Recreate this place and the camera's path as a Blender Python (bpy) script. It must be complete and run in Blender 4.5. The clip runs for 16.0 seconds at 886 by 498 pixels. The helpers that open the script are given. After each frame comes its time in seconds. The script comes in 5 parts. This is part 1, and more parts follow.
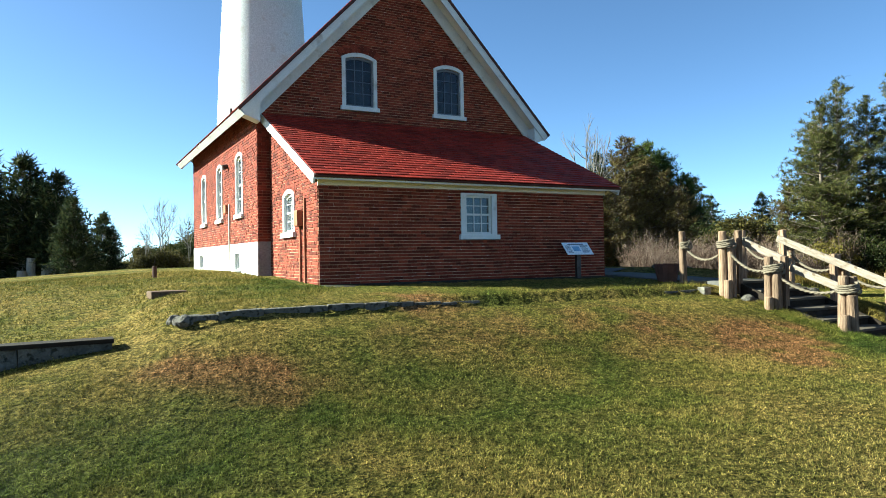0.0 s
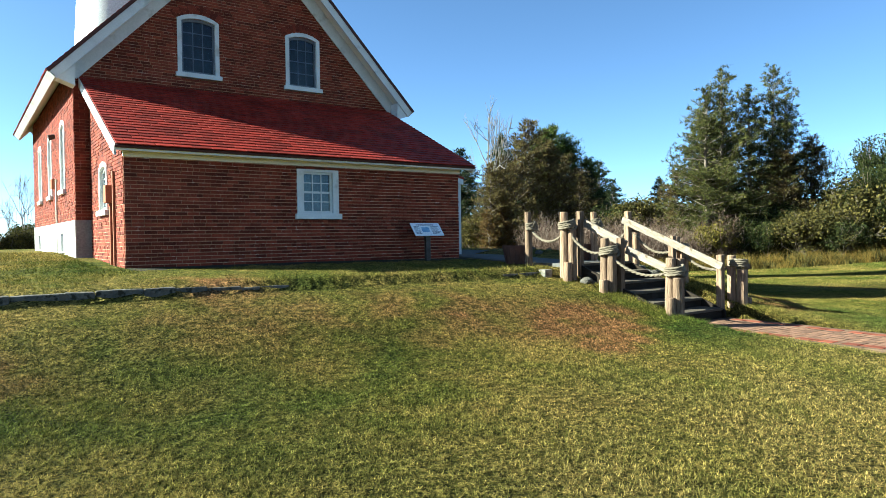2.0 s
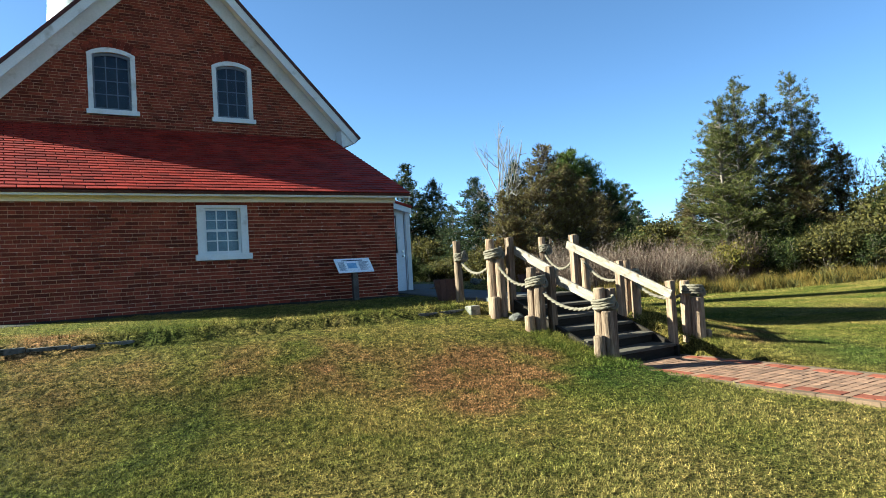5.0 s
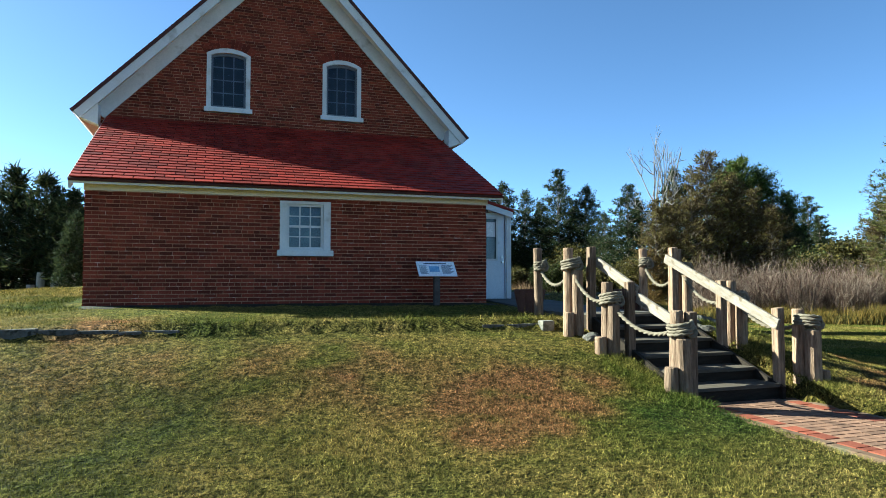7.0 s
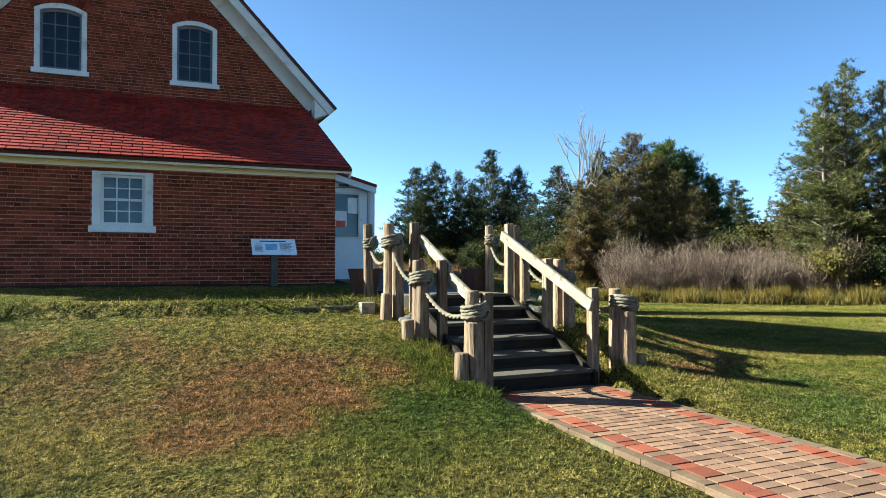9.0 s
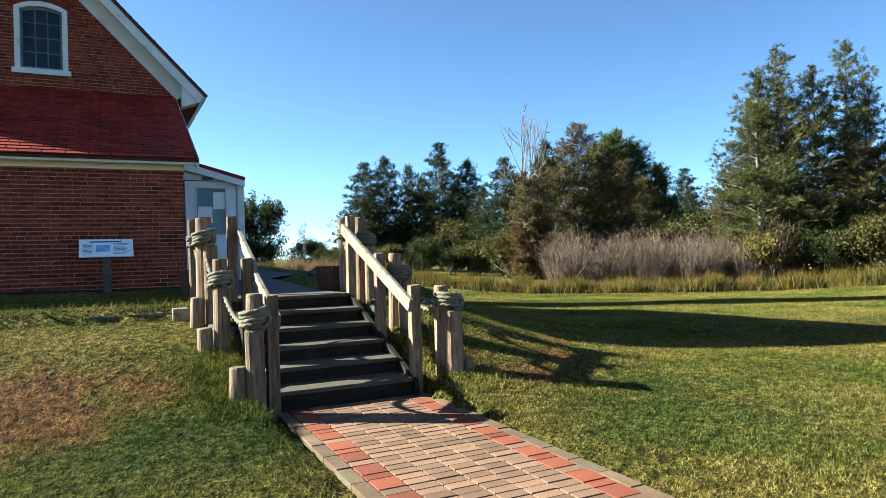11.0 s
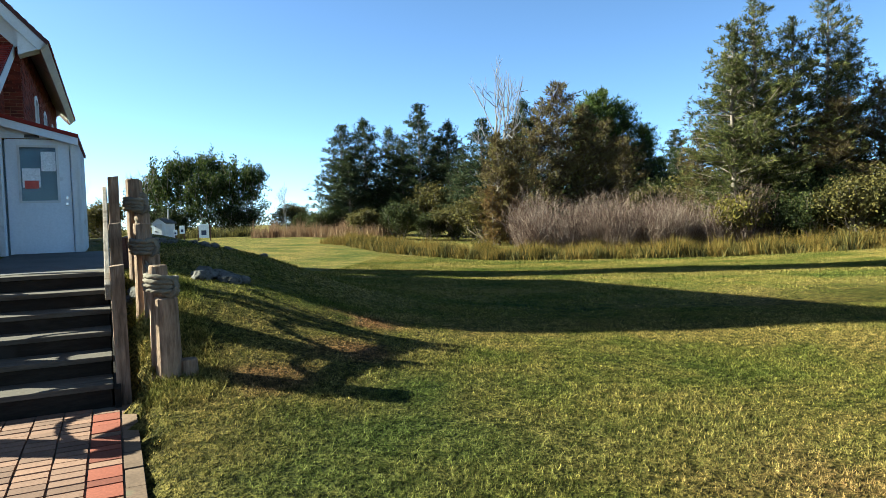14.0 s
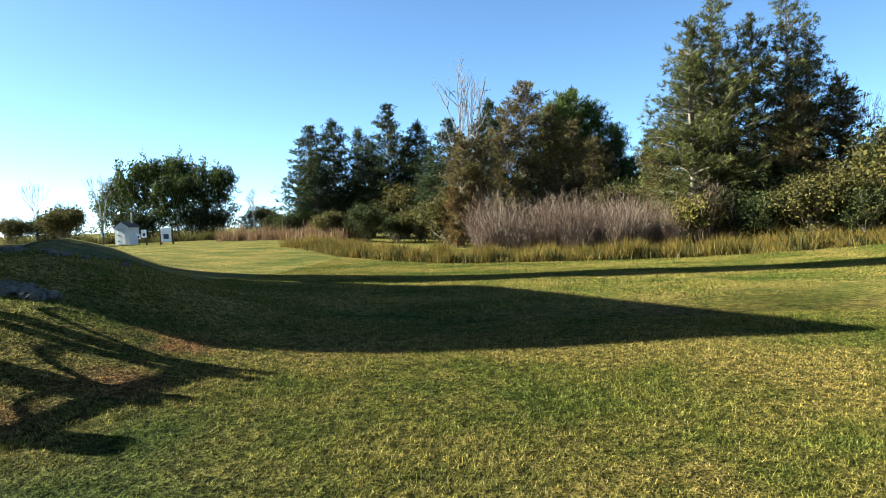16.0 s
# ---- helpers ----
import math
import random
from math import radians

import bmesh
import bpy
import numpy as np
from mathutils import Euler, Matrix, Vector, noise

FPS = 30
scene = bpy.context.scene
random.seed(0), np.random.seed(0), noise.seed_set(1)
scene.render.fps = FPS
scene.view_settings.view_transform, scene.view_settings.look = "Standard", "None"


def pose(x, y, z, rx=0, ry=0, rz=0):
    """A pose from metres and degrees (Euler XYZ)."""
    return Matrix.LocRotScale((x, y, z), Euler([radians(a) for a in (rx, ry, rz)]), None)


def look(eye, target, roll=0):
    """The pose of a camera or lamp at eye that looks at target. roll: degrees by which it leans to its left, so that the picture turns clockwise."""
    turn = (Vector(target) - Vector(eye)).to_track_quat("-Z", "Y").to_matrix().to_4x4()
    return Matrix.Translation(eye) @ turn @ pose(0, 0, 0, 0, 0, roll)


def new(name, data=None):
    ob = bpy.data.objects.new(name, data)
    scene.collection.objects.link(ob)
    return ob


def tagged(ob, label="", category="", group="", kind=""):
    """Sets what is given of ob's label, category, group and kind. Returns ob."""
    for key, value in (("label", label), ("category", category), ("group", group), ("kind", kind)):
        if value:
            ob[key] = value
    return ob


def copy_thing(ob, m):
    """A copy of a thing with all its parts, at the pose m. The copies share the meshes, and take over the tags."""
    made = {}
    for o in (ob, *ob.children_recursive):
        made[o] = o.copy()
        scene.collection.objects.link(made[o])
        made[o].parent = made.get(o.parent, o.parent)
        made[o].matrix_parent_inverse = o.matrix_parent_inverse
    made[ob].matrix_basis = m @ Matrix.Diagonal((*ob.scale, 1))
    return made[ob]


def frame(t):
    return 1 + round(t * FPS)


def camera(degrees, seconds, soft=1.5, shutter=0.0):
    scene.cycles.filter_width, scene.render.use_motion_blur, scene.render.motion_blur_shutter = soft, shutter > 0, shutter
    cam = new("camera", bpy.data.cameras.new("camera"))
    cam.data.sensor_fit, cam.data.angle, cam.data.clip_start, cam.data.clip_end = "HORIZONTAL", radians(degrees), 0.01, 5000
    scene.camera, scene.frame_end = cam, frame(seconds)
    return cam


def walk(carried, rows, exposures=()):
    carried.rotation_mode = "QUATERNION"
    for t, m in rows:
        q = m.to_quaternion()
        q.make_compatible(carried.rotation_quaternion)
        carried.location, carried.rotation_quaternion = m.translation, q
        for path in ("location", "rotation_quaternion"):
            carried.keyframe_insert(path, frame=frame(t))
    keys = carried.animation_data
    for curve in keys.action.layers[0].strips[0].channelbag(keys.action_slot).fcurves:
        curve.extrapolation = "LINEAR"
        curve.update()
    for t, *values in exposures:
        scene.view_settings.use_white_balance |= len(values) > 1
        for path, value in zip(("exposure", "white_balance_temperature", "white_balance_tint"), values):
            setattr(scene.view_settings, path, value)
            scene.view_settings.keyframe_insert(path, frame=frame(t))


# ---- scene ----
cam = camera(66.9, 16.0, soft=0.6)
PATH = [
    (0, (0.006, -0.001, 1.607), (0.004, 1.999, 1.627), -1),
    (0.5, (0.448, 0.185, 1.605), (0.556, 2.182, 1.599), -1),
    (1, (0.868, 0.320, 1.607), (1.056, 2.311, 1.574), -0.8),
    (1.5, (1.298, 0.558, 1.576), (1.517, 2.546, 1.535), -0.7),
    (2, (1.714, 0.746, 1.562), (1.949, 2.731, 1.524), -0.8),
    (2.5, (2.118, 0.977, 1.542), (2.395, 2.958, 1.508), -0.6),
    (3, (2.555, 1.215, 1.547), (2.865, 3.191, 1.523), -0.8),
    (3.5, (2.956, 1.429, 1.545), (3.282, 3.402, 1.524), -1.4),
    (4, (3.335, 1.741, 1.535), (3.645, 3.717, 1.526), -2.3),
    (4.5, (3.739, 1.915, 1.540), (3.991, 3.899, 1.558), -2.9),
    (5, (4.081, 2.114, 1.544), (4.206, 4.109, 1.603), -3.4),
    (5.2, (4.195, 2.192, 1.556), (4.266, 4.190, 1.628), -3.2),
    (7.3, (5.768, 3.196, 1.520), (5.405, 5.161, 1.608), 0.1),
    (7.5, (5.958, 3.337, 1.512), (5.638, 5.310, 1.593), 0.1),
    (8, (6.436, 3.617, 1.496), (6.192, 5.601, 1.562), -0.2),
    (8.5, (6.872, 3.845, 1.484), (6.675, 5.834, 1.531), 0),
    (8.7, (7.022, 3.954, 1.482), (6.827, 5.944, 1.521), 0),
    (10.8, (8.801, 5.126, 1.486), (8.676, 7.122, 1.509), -1.1),
    (11, (8.952, 5.259, 1.464), (8.859, 7.257, 1.481), -1.6),
    (11.5, (9.417, 5.601, 1.460), (9.477, 7.600, 1.450), -2.5),
    (12, (9.895, 5.792, 1.480), (10.117, 7.779, 1.436), -2.2),
    (12.5, (10.337, 6.094, 1.452), (10.624, 8.072, 1.390), -1.9),
    (13, (10.697, 6.336, 1.457), (10.877, 8.327, 1.399), -2.3),
    (13.5, (10.966, 6.673, 1.440), (10.990, 8.671, 1.357), -1.9),
    (14, (11.303, 7.028, 1.444), (11.202, 9.024, 1.354), -1.9),
    (14.5, (11.655, 7.336, 1.440), (11.526, 9.330, 1.358), -2.1),
    (15, (12.114, 7.657, 1.477), (11.977, 9.651, 1.394), -2.2),
    (15.5, (12.569, 7.849, 1.473), (12.455, 9.845, 1.394), -2.2),
    (16, (12.976, 8.086, 1.422), (12.919, 10.084, 1.334), -2.3),
]
walk(cam, [(t, look(eye, target, roll)) for t, eye, target, roll in PATH], [(0, 2.38, 5550, -8), (2, 2.52, 5500, -8), (4, 2.58, 5500, -8), (7.5, 2.4, 5300, -8), (8.5, 2.54, 5450, -8), (11, 2.56, 5500, -7), (13, 2.52, 5450, -7), (14.5, 2.62, 5700, -6), (16, 2.62, 5700, -6)])

# ---- sky, sun, exposure ----
SUN_EL, SUN_AZ = radians(27.6), radians(175.8)   # azimuth counted from +x towards +y
sun_way = Vector((math.cos(SUN_EL) * math.cos(SUN_AZ), math.cos(SUN_EL) * math.sin(SUN_AZ), math.sin(SUN_EL)))
world = bpy.data.worlds.new("sky")
scene.world = world
world.use_nodes = True
wn = world.node_tree
sky = wn.nodes.new("ShaderNodeTexSky")
sky.sky_type = "NISHITA"
sky.sun_disc = False
sky.sun_elevation, sky.sun_rotation = SUN_EL, radians(90.0) - SUN_AZ
sky.altitude, sky.air_density, sky.dust_density, sky.ozone_density = 100.0, 0.46, 0.3, 1.2
wn.links.new(sky.outputs[0], wn.nodes["Background"].inputs[0])
wn.nodes["Background"].inputs[1].default_value = 0.05
sun = new("sun", bpy.data.lights.new("sun", "SUN"))
sun.data.energy, sun.data.angle, sun.data.color = 5.0, radians(0.55), (1.0, 0.92, 0.76)
sun.matrix_world = look(sun_way * 60, (0, 0, 0))


# ---- materials ----
def nodes_of(name, rough=0.8, metal=0.0, spec=0.2):
    m = bpy.data.materials.new(name)
    m.use_nodes = True
    b = m.node_tree.nodes["Principled BSDF"]
    b.inputs["Roughness"].default_value, b.inputs["Metallic"].default_value = rough, metal
    b.inputs["Specular IOR Level"].default_value = spec
    return m, m.node_tree, b


def ramp(nt, fac, stops):
    r = nt.nodes.new("ShaderNodeValToRGB")
    el = r.color_ramp.elements
    while len(el) < len(stops):
        el.new(0.5)
    for e, (p, c) in zip(el, stops):
        e.position, e.color = p, (*c, 1)
    nt.links.new(fac, r.inputs[0])
    return r.outputs[0]


def noise_tex(nt, scale, detail=4.0, stretch=None, world_space=False):
    n = nt.nodes.new("ShaderNodeTexNoise")
    n.inputs["Scale"].default_value, n.inputs["Detail"].default_value = scale, detail
    if world_space:
        src = nt.nodes.new("ShaderNodeNewGeometry").outputs["Position"]
    else:
        src = nt.nodes.new("ShaderNodeTexCoord").outputs["Object"]
    if stretch:
        mp = nt.nodes.new("ShaderNodeMapping")
        mp.inputs["Scale"].default_value = stretch
        nt.links.new(src, mp.inputs[0])
        src = mp.outputs[0]
    nt.links.new(src, n.inputs["Vector"])
    return n.outputs[0]


def mixc(nt, fac, a, b, kind="MIX"):
    m = nt.nodes.new("ShaderNodeMix")
    m.data_type, m.blend_type = "RGBA", kind
    for i, s in ((0, fac), (6, a), (7, b)):
        if isinstance(s, (int, float)):
            m.inputs[i].default_value = s
        elif isinstance(s, tuple):
            m.inputs[i].default_value = (*s, 1)
        else:
            nt.links.new(s, m.inputs[i])
    return m.outputs[2]


def surface(name, a, b, scale=3.0, fine=40.0, rough=0.8, bump=0.3, dist=0.01, spread=0.0, by_object=False, stretch=None,
            stain=None, stain_scale=0.8, stain_at=0.6, metal=0.0, spec=0.15, world_space=False, grain=1.0):
    """Two tones mixed by a broad noise, broken by a fine one, with relief, stains and a spread of tone from piece to piece."""
    m, nt, bs = nodes_of(name, rough, metal, spec)
    n1, n2 = noise_tex(nt, scale, 5, stretch, world_space), noise_tex(nt, fine, 6, stretch, world_space)
    col = ramp(nt, n1, [(0.3, a), (0.7, b)])
    dark = ramp(nt, n2, [(0.25, (1 - 0.28 * grain,) * 3), (0.75, (1 + 0.18 * grain,) * 3)])
    col = mixc(nt, 1.0, col, dark, "MULTIPLY")
    if spread:
        src = nt.nodes.new("ShaderNodeObjectInfo").outputs["Random"] if by_object else nt.nodes.new("ShaderNodeNewGeometry").outputs["Random Per Island"]
        tone = ramp(nt, src, [(0.0, (1 - spread,) * 3), (0.45, (1, 1, 1)), (1.0, (1 + spread, 1 + spread * 0.9, 1 + spread * 0.8))])
        col = mixc(nt, 1.0, col, tone, "MULTIPLY")
    if stain:
        st = ramp(nt, noise_tex(nt, stain_scale, 8, None, world_space), [(stain_at, (0, 0, 0)), (stain_at + 0.12, (1, 1, 1))])
        col = mixc(nt, st, col, stain)
    nt.links.new(col, bs.inputs["Base Color"])
    bp = nt.nodes.new("ShaderNodeBump")
    bp.inputs["Strength"].default_value, bp.inputs["Distance"].default_value = bump, dist
    nt.links.new(n2, bp.inputs["Height"])
    nt.links.new(bp.outputs[0], bs.inputs["Normal"])
    return m


BRICK = surface("brick", (0.108, 0.0208, 0.0115), (0.186, 0.04, 0.0212), 2.2, 60, 0.85, 0.6, 0.005, spread=0.5)
BRICK_ONE = surface("brick_single", (0.108, 0.0208, 0.0115), (0.186, 0.04, 0.0212), 2.2, 60, 0.85, 0.6, 0.005, spread=0.5, by_object=True)
MORTAR = surface("mortar", (0.3, 0.155, 0.088), (0.5, 0.285, 0.17), 5, 80, 0.95, 0.4, 0.003, stain=(0.66, 0.5, 0.39), stain_scale=7.0, stain_at=0.58)
SHINGLE = surface("shingle", (0.162, 0.01377, 0.008415), (0.2372, 0.02601, 0.0153), 1.5, 120, 0.6, 0.5, 0.004, spread=0.38)
SHINGLE_ONE = surface("shingle_single", (0.162, 0.01377, 0.008415), (0.2372, 0.02601, 0.0153), 1.5, 120, 0.6, 0.5, 0.004, spread=0.38, by_object=True)
# deck coloured dark to imitate shade in the gaps between tabs
GAP_SHADE_DECK = surface("gap_shade_deck", (0.035, 0.008, 0.006), (0.07, 0.014, 0.01), 3, 60, 0.9, 0.3, 0.003)
WHITE = surface("white_paint", (0.55, 0.54, 0.515), (0.64, 0.63, 0.61), 2.5, 30, 0.55, 0.15, 0.003, stain=(0.386, 0.359, 0.313), stain_scale=3.0, stain_at=0.6, grain=0.3)
CREAM = surface("cream_paint", (0.7, 0.64, 0.52), (0.77, 0.71, 0.6), 2.5, 30, 0.6, 0.15, 0.003, stain=(0.4, 0.36, 0.29), stain_scale=2.0, stain_at=0.66, grain=0.3)
PORCH_PAINT = surface("porch_paint", (0.607, 0.635, 0.662), (0.681, 0.699, 0.718), 2.0, 30, 0.5, 0.1, 0.003, stain=(0.414, 0.423, 0.423), stain_scale=4.0, stain_at=0.7, grain=0.3)
TOWER = surface("tower_paint", (0.5365, 0.5302, 0.5161), (0.5779, 0.5709, 0.5646), 0.9, 20, 0.8, 0.5, 0.02, stain=(0.44, 0.387, 0.343), stain_scale=1.8, stain_at=0.585)
FOUND = surface("whitewash", (0.4225, 0.4104, 0.3802), (0.4828, 0.4708, 0.4466), 3, 25, 0.85, 0.5, 0.01, stain=(0.336, 0.304, 0.256), stain_scale=2.5, stain_at=0.62)
WOOD = surface("weathered_wood", (0.093, 0.05632, 0.0344), (0.2883, 0.1936, 0.1256), 5, 22, 0.88, 1.0, 0.012, stretch=(6, 6, 0.7), stain=(0.085, 0.06, 0.042), stain_scale=4.5, stain_at=0.6, spread=0.3, by_object=True)
WOOD_LIGHT = surface("pale_timber", (0.1488, 0.1183, 0.08806), (0.253, 0.2077, 0.1617), 5, 22, 0.85, 0.7, 0.006, stretch=(6, 1.0, 6), stain=(0.11, 0.08, 0.052), stain_scale=7.0, stain_at=0.57)
# riser timber darkened for faces in shade; treads kept paler as sunlit tops
WOOD_DARK_SHADE = surface("dark_shade_timber", (0.01581, 0.0108, 0.00696), (0.02883, 0.02115, 0.01392), 4, 24, 0.9, 0.6, 0.006, stretch=(0.8, 6, 6), stain=(0.032, 0.024, 0.0176), stain_scale=3.0, stain_at=0.6)
TREAD = surface("worn_sunlit_tread", (0.05386, 0.04182, 0.02949), (0.09792, 0.07841, 0.0576), 4, 24, 0.9, 0.5, 0.005, stretch=(0.8, 6, 6), stain=(0.0748, 0.0612, 0.0476), stain_scale=3.0, stain_at=0.62)
ROPE = surface("rope", (0.1146, 0.09126, 0.06287), (0.1699, 0.1384, 0.09873), 8, 90, 0.95, 0.6, 0.004)
CONCRETE = surface("concrete", (0.0781, 0.07315, 0.0649), (0.104, 0.09735, 0.08745), 2, 40, 0.9, 0.4, 0.006, stain=(0.0943, 0.0886, 0.0738), stain_scale=1.7, stain_at=0.6)
STONE = surface("rubble_stone", (0.07395, 0.06417, 0.05159), (0.147, 0.1326, 0.1105), 7, 30, 0.92, 1.0, 0.03, stain=(0.0303, 0.0282, 0.0195), stain_scale=14.0, stain_at=0.52, world_space=True)
PALE_STONE = surface("pale_stone", (0.14, 0.125, 0.1), (0.22, 0.2, 0.16), 6, 30, 0.9, 0.6, 0.01, stain=(0.11, 0.1, 0.075), stain_scale=9.0, stain_at=0.56)
PAVER = surface("tan_paver", (0.1302, 0.0704, 0.04386), (0.1767, 0.1003, 0.06364), 5, 60, 0.85, 0.4, 0.003, spread=0.3)
PAVER_ONE = surface("tan_paver_single", (0.1302, 0.0704, 0.04386), (0.1767, 0.1003, 0.06364), 5, 60, 0.85, 0.4, 0.003, spread=0.3, by_object=True)
PAVER_RED = surface("red_paver", (0.135, 0.036, 0.019), (0.18, 0.053, 0.029), 5, 60, 0.85, 0.4, 0.003, spread=0.3)
PAVER_RED_ONE = surface("red_paver_single", (0.135, 0.036, 0.019), (0.18, 0.053, 0.029), 5, 60, 0.85, 0.4, 0.003, spread=0.3, by_object=True)
EDGE_STONE = surface("edge_paver", (0.093, 0.05766, 0.0344), (0.1395, 0.08772, 0.05435), 5, 50, 0.9, 0.5, 0.004, spread=0.2, stain=(0.0989, 0.0869, 0.0495), stain_scale=3.0, stain_at=0.6)
SASH_GREY = surface("sash_grey", (0.085, 0.092, 0.108), (0.15, 0.16, 0.18), 4, 40, 0.6, 0.1, 0.002)
SAND = surface("joint_sand", (0.1248, 0.096, 0.0672), (0.1728, 0.1344, 0.096), 6, 80, 0.95, 0.4, 0.004)
DARK_METAL = surface("dark_metal", (0.05, 0.045, 0.04), (0.09, 0.08, 0.075), 6, 50, 0.5, 0.1, 0.002, metal=0.6)
BROWN_METAL = surface("brown_metal", (0.27, 0.1, 0.05), (0.34, 0.13, 0.07), 6, 50, 0.6, 0.1, 0.002, metal=0.2)
DARK_EDGE = surface("dark_roof_edge", (0.05, 0.022, 0.018), (0.085, 0.034, 0.027), 6, 50, 0.6, 0.1, 0.002)
DARK_WOOD = surface("dark_wood", (0.06, 0.03, 0.022), (0.1, 0.05, 0.036), 6, 40, 0.75, 0.3, 0.004)
GREY_POST = surface("grey_driftwood", (0.2, 0.19, 0.17), (0.32, 0.3, 0.27), 5, 30, 0.9, 0.6, 0.008, stretch=(6, 6, 0.8))
PANEL = surface("printed_panel", (0.72, 0.75, 0.78), (0.78, 0.8, 0.83), 6, 40, 0.35, 0.05, 0.001)
BLUE_INK = surface("blue_print", (0.16, 0.3, 0.5), (0.3, 0.45, 0.62), 9, 60, 0.4, 0.05, 0.001)
# dark sheet colour standing in for the darkness behind panes
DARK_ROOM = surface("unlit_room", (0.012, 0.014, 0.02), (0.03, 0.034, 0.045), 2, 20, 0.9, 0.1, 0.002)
INK = surface("dark_print", (0.04, 0.05, 0.09), (0.06, 0.07, 0.12), 9, 60, 0.4, 0.05, 0.001)
PAPER = surface("paper", (0.75, 0.75, 0.74), (0.8, 0.8, 0.8), 6, 40, 0.8, 0.05, 0.001)
RED_PRINT = surface("red_print", (0.5, 0.08, 0.06), (0.6, 0.14, 0.1), 9, 60, 0.6, 0.05, 0.001)
CHROME = surface("worn_chrome", (0.5, 0.5, 0.5), (0.62, 0.62, 0.6), 9, 60, 0.3, 0.05, 0.001, metal=1.0)
# pale sheet behind panes; in the door it imitates reflected sky
PALE_BACKING = surface("pale_backing", (0.36, 0.45, 0.5), (0.52, 0.62, 0.66), 3, 40, 0.8, 0.1, 0.002)
BARK = surface("bark", (0.11, 0.085, 0.065), (0.2, 0.16, 0.125), 3, 16, 0.95, 0.8, 0.02, stretch=(3, 3, 0.6))
DEAD_BARK = surface("bleached_bark", (0.124, 0.1054, 0.0899), (0.2108, 0.186, 0.1612), 3, 16, 0.95, 0.6, 0.02, stretch=(3, 3, 0.6))

GLASS, gt, gb = nodes_of("window_glass", 0.03, 0.0, 0.6)
gb.inputs["Base Color"].default_value = (0.35, 0.42, 0.46, 1)
gb.inputs["Transmission Weight"].default_value = 1.0
gb.inputs["IOR"].default_value = 1.33


def leaf_material(name, stops, rough=0.7, through_light=0.25, patch=0.5):
    """Leaves and blades: tone by island and by a broad noise in the world, a little light let through."""
    m, nt, bs = nodes_of(name, rough, 0.0, 0.06)
    stops = [(p, tuple(0.76 * k for k in c)) for p, c in stops]
    rnd = nt.nodes.new("ShaderNodeNewGeometry").outputs["Random Per Island"]
    mixed = nt.nodes.new("ShaderNodeMix")
    mixed.inputs[0].default_value = patch
    nt.links.new(rnd, mixed.inputs[2])
    nt.links.new(noise_tex(nt, 0.55, 4, None, True), mixed.inputs[3])
    col = ramp(nt, mixed.outputs[0], stops)
    nt.links.new(col, bs.inputs["Base Color"])
    tr = nt.nodes.new("ShaderNodeBsdfTranslucent")
    nt.links.new(col, tr.inputs[0])
    mx = nt.nodes.new("ShaderNodeMixShader")
    mx.inputs[0].default_value = through_light
    nt.links.new(bs.outputs[0], mx.inputs[1])
    nt.links.new(tr.outputs[0], mx.inputs[2])
    nt.links.new(mx.outputs[0], nt.nodes["Material Output"].inputs[0])
    return m


# dark ground colour at the wall's foot, standing in for shade
WALL_FOOT_SHADE = surface("wall_foot_shade", (0.022, 0.018, 0.013), (0.05, 0.04, 0.028), 4, 60, 0.95, 0.8, 0.02, stain=(0.03, 0.04, 0.012), stain_scale=5.0, stain_at=0.55, world_space=True)
NEEDLE = leaf_material("pine_needles", [(0.25, (0.026, 0.034, 0.012)), (0.5, (0.079, 0.083, 0.025)), (0.75, (0.19, 0.172, 0.05))])
NEEDLE_DARK = leaf_material("spruce_needles", [(0.25, (0.017, 0.0272, 0.0127)), (0.5, (0.0357, 0.0476, 0.0204)), (0.75, (0.0808, 0.085, 0.0323))])
LEAF = leaf_material("green_leaves", [(0.25, (0.0187, 0.0306, 0.0085)), (0.5, (0.0467, 0.0638, 0.0153)), (0.75, (0.106, 0.115, 0.0255))])
LEAF_BRIGHT = leaf_material("bright_green_leaves", [(0.25, (0.03, 0.05, 0.012)), (0.5, (0.072, 0.1, 0.021)), (0.75, (0.15, 0.168, 0.034))])
LEAF_DEEP = leaf_material("deep_green_leaves", [(0.25, (0.012, 0.018, 0.006)), (0.5, (0.033, 0.042, 0.012)), (0.75, (0.085, 0.088, 0.024))])
LEAF_BROWN = leaf_material("autumn_leaves", [(0.25, (0.048, 0.031, 0.016)), (0.5, (0.112, 0.078, 0.032)), (0.75, (0.195, 0.165, 0.05))])
LEAF_OLIVE = leaf_material("olive_leaves", [(0.25, (0.034, 0.034, 0.012)), (0.5, (0.084, 0.072, 0.021)), (0.75, (0.165, 0.132, 0.034))])
LEAF_YELLOW = leaf_material("yellow_leaves", [(0.25, (0.07, 0.06, 0.016)), (0.5, (0.14, 0.118, 0.024)), (0.75, (0.24, 0.19, 0.035))])
BRUSH = leaf_material("bare_brush", [(0.25, (0.075, 0.045, 0.033)), (0.5, (0.165, 0.108, 0.08)), (0.75, (0.29, 0.22, 0.168))], 0.85, 0.1)
LEAF_RUST = leaf_material("rust_leaves", [(0.25, (0.085, 0.0467, 0.0187)), (0.5, (0.153, 0.085, 0.0289)), (0.75, (0.17, 0.128, 0.0382))])
REED = leaf_material("tall_grass", [(0.25, (0.052, 0.05, 0.011)), (0.42, (0.118, 0.088, 0.018)), (0.6, (0.21, 0.135, 0.03)), (0.78, (0.27, 0.175, 0.048))], 0.8, 0.3)
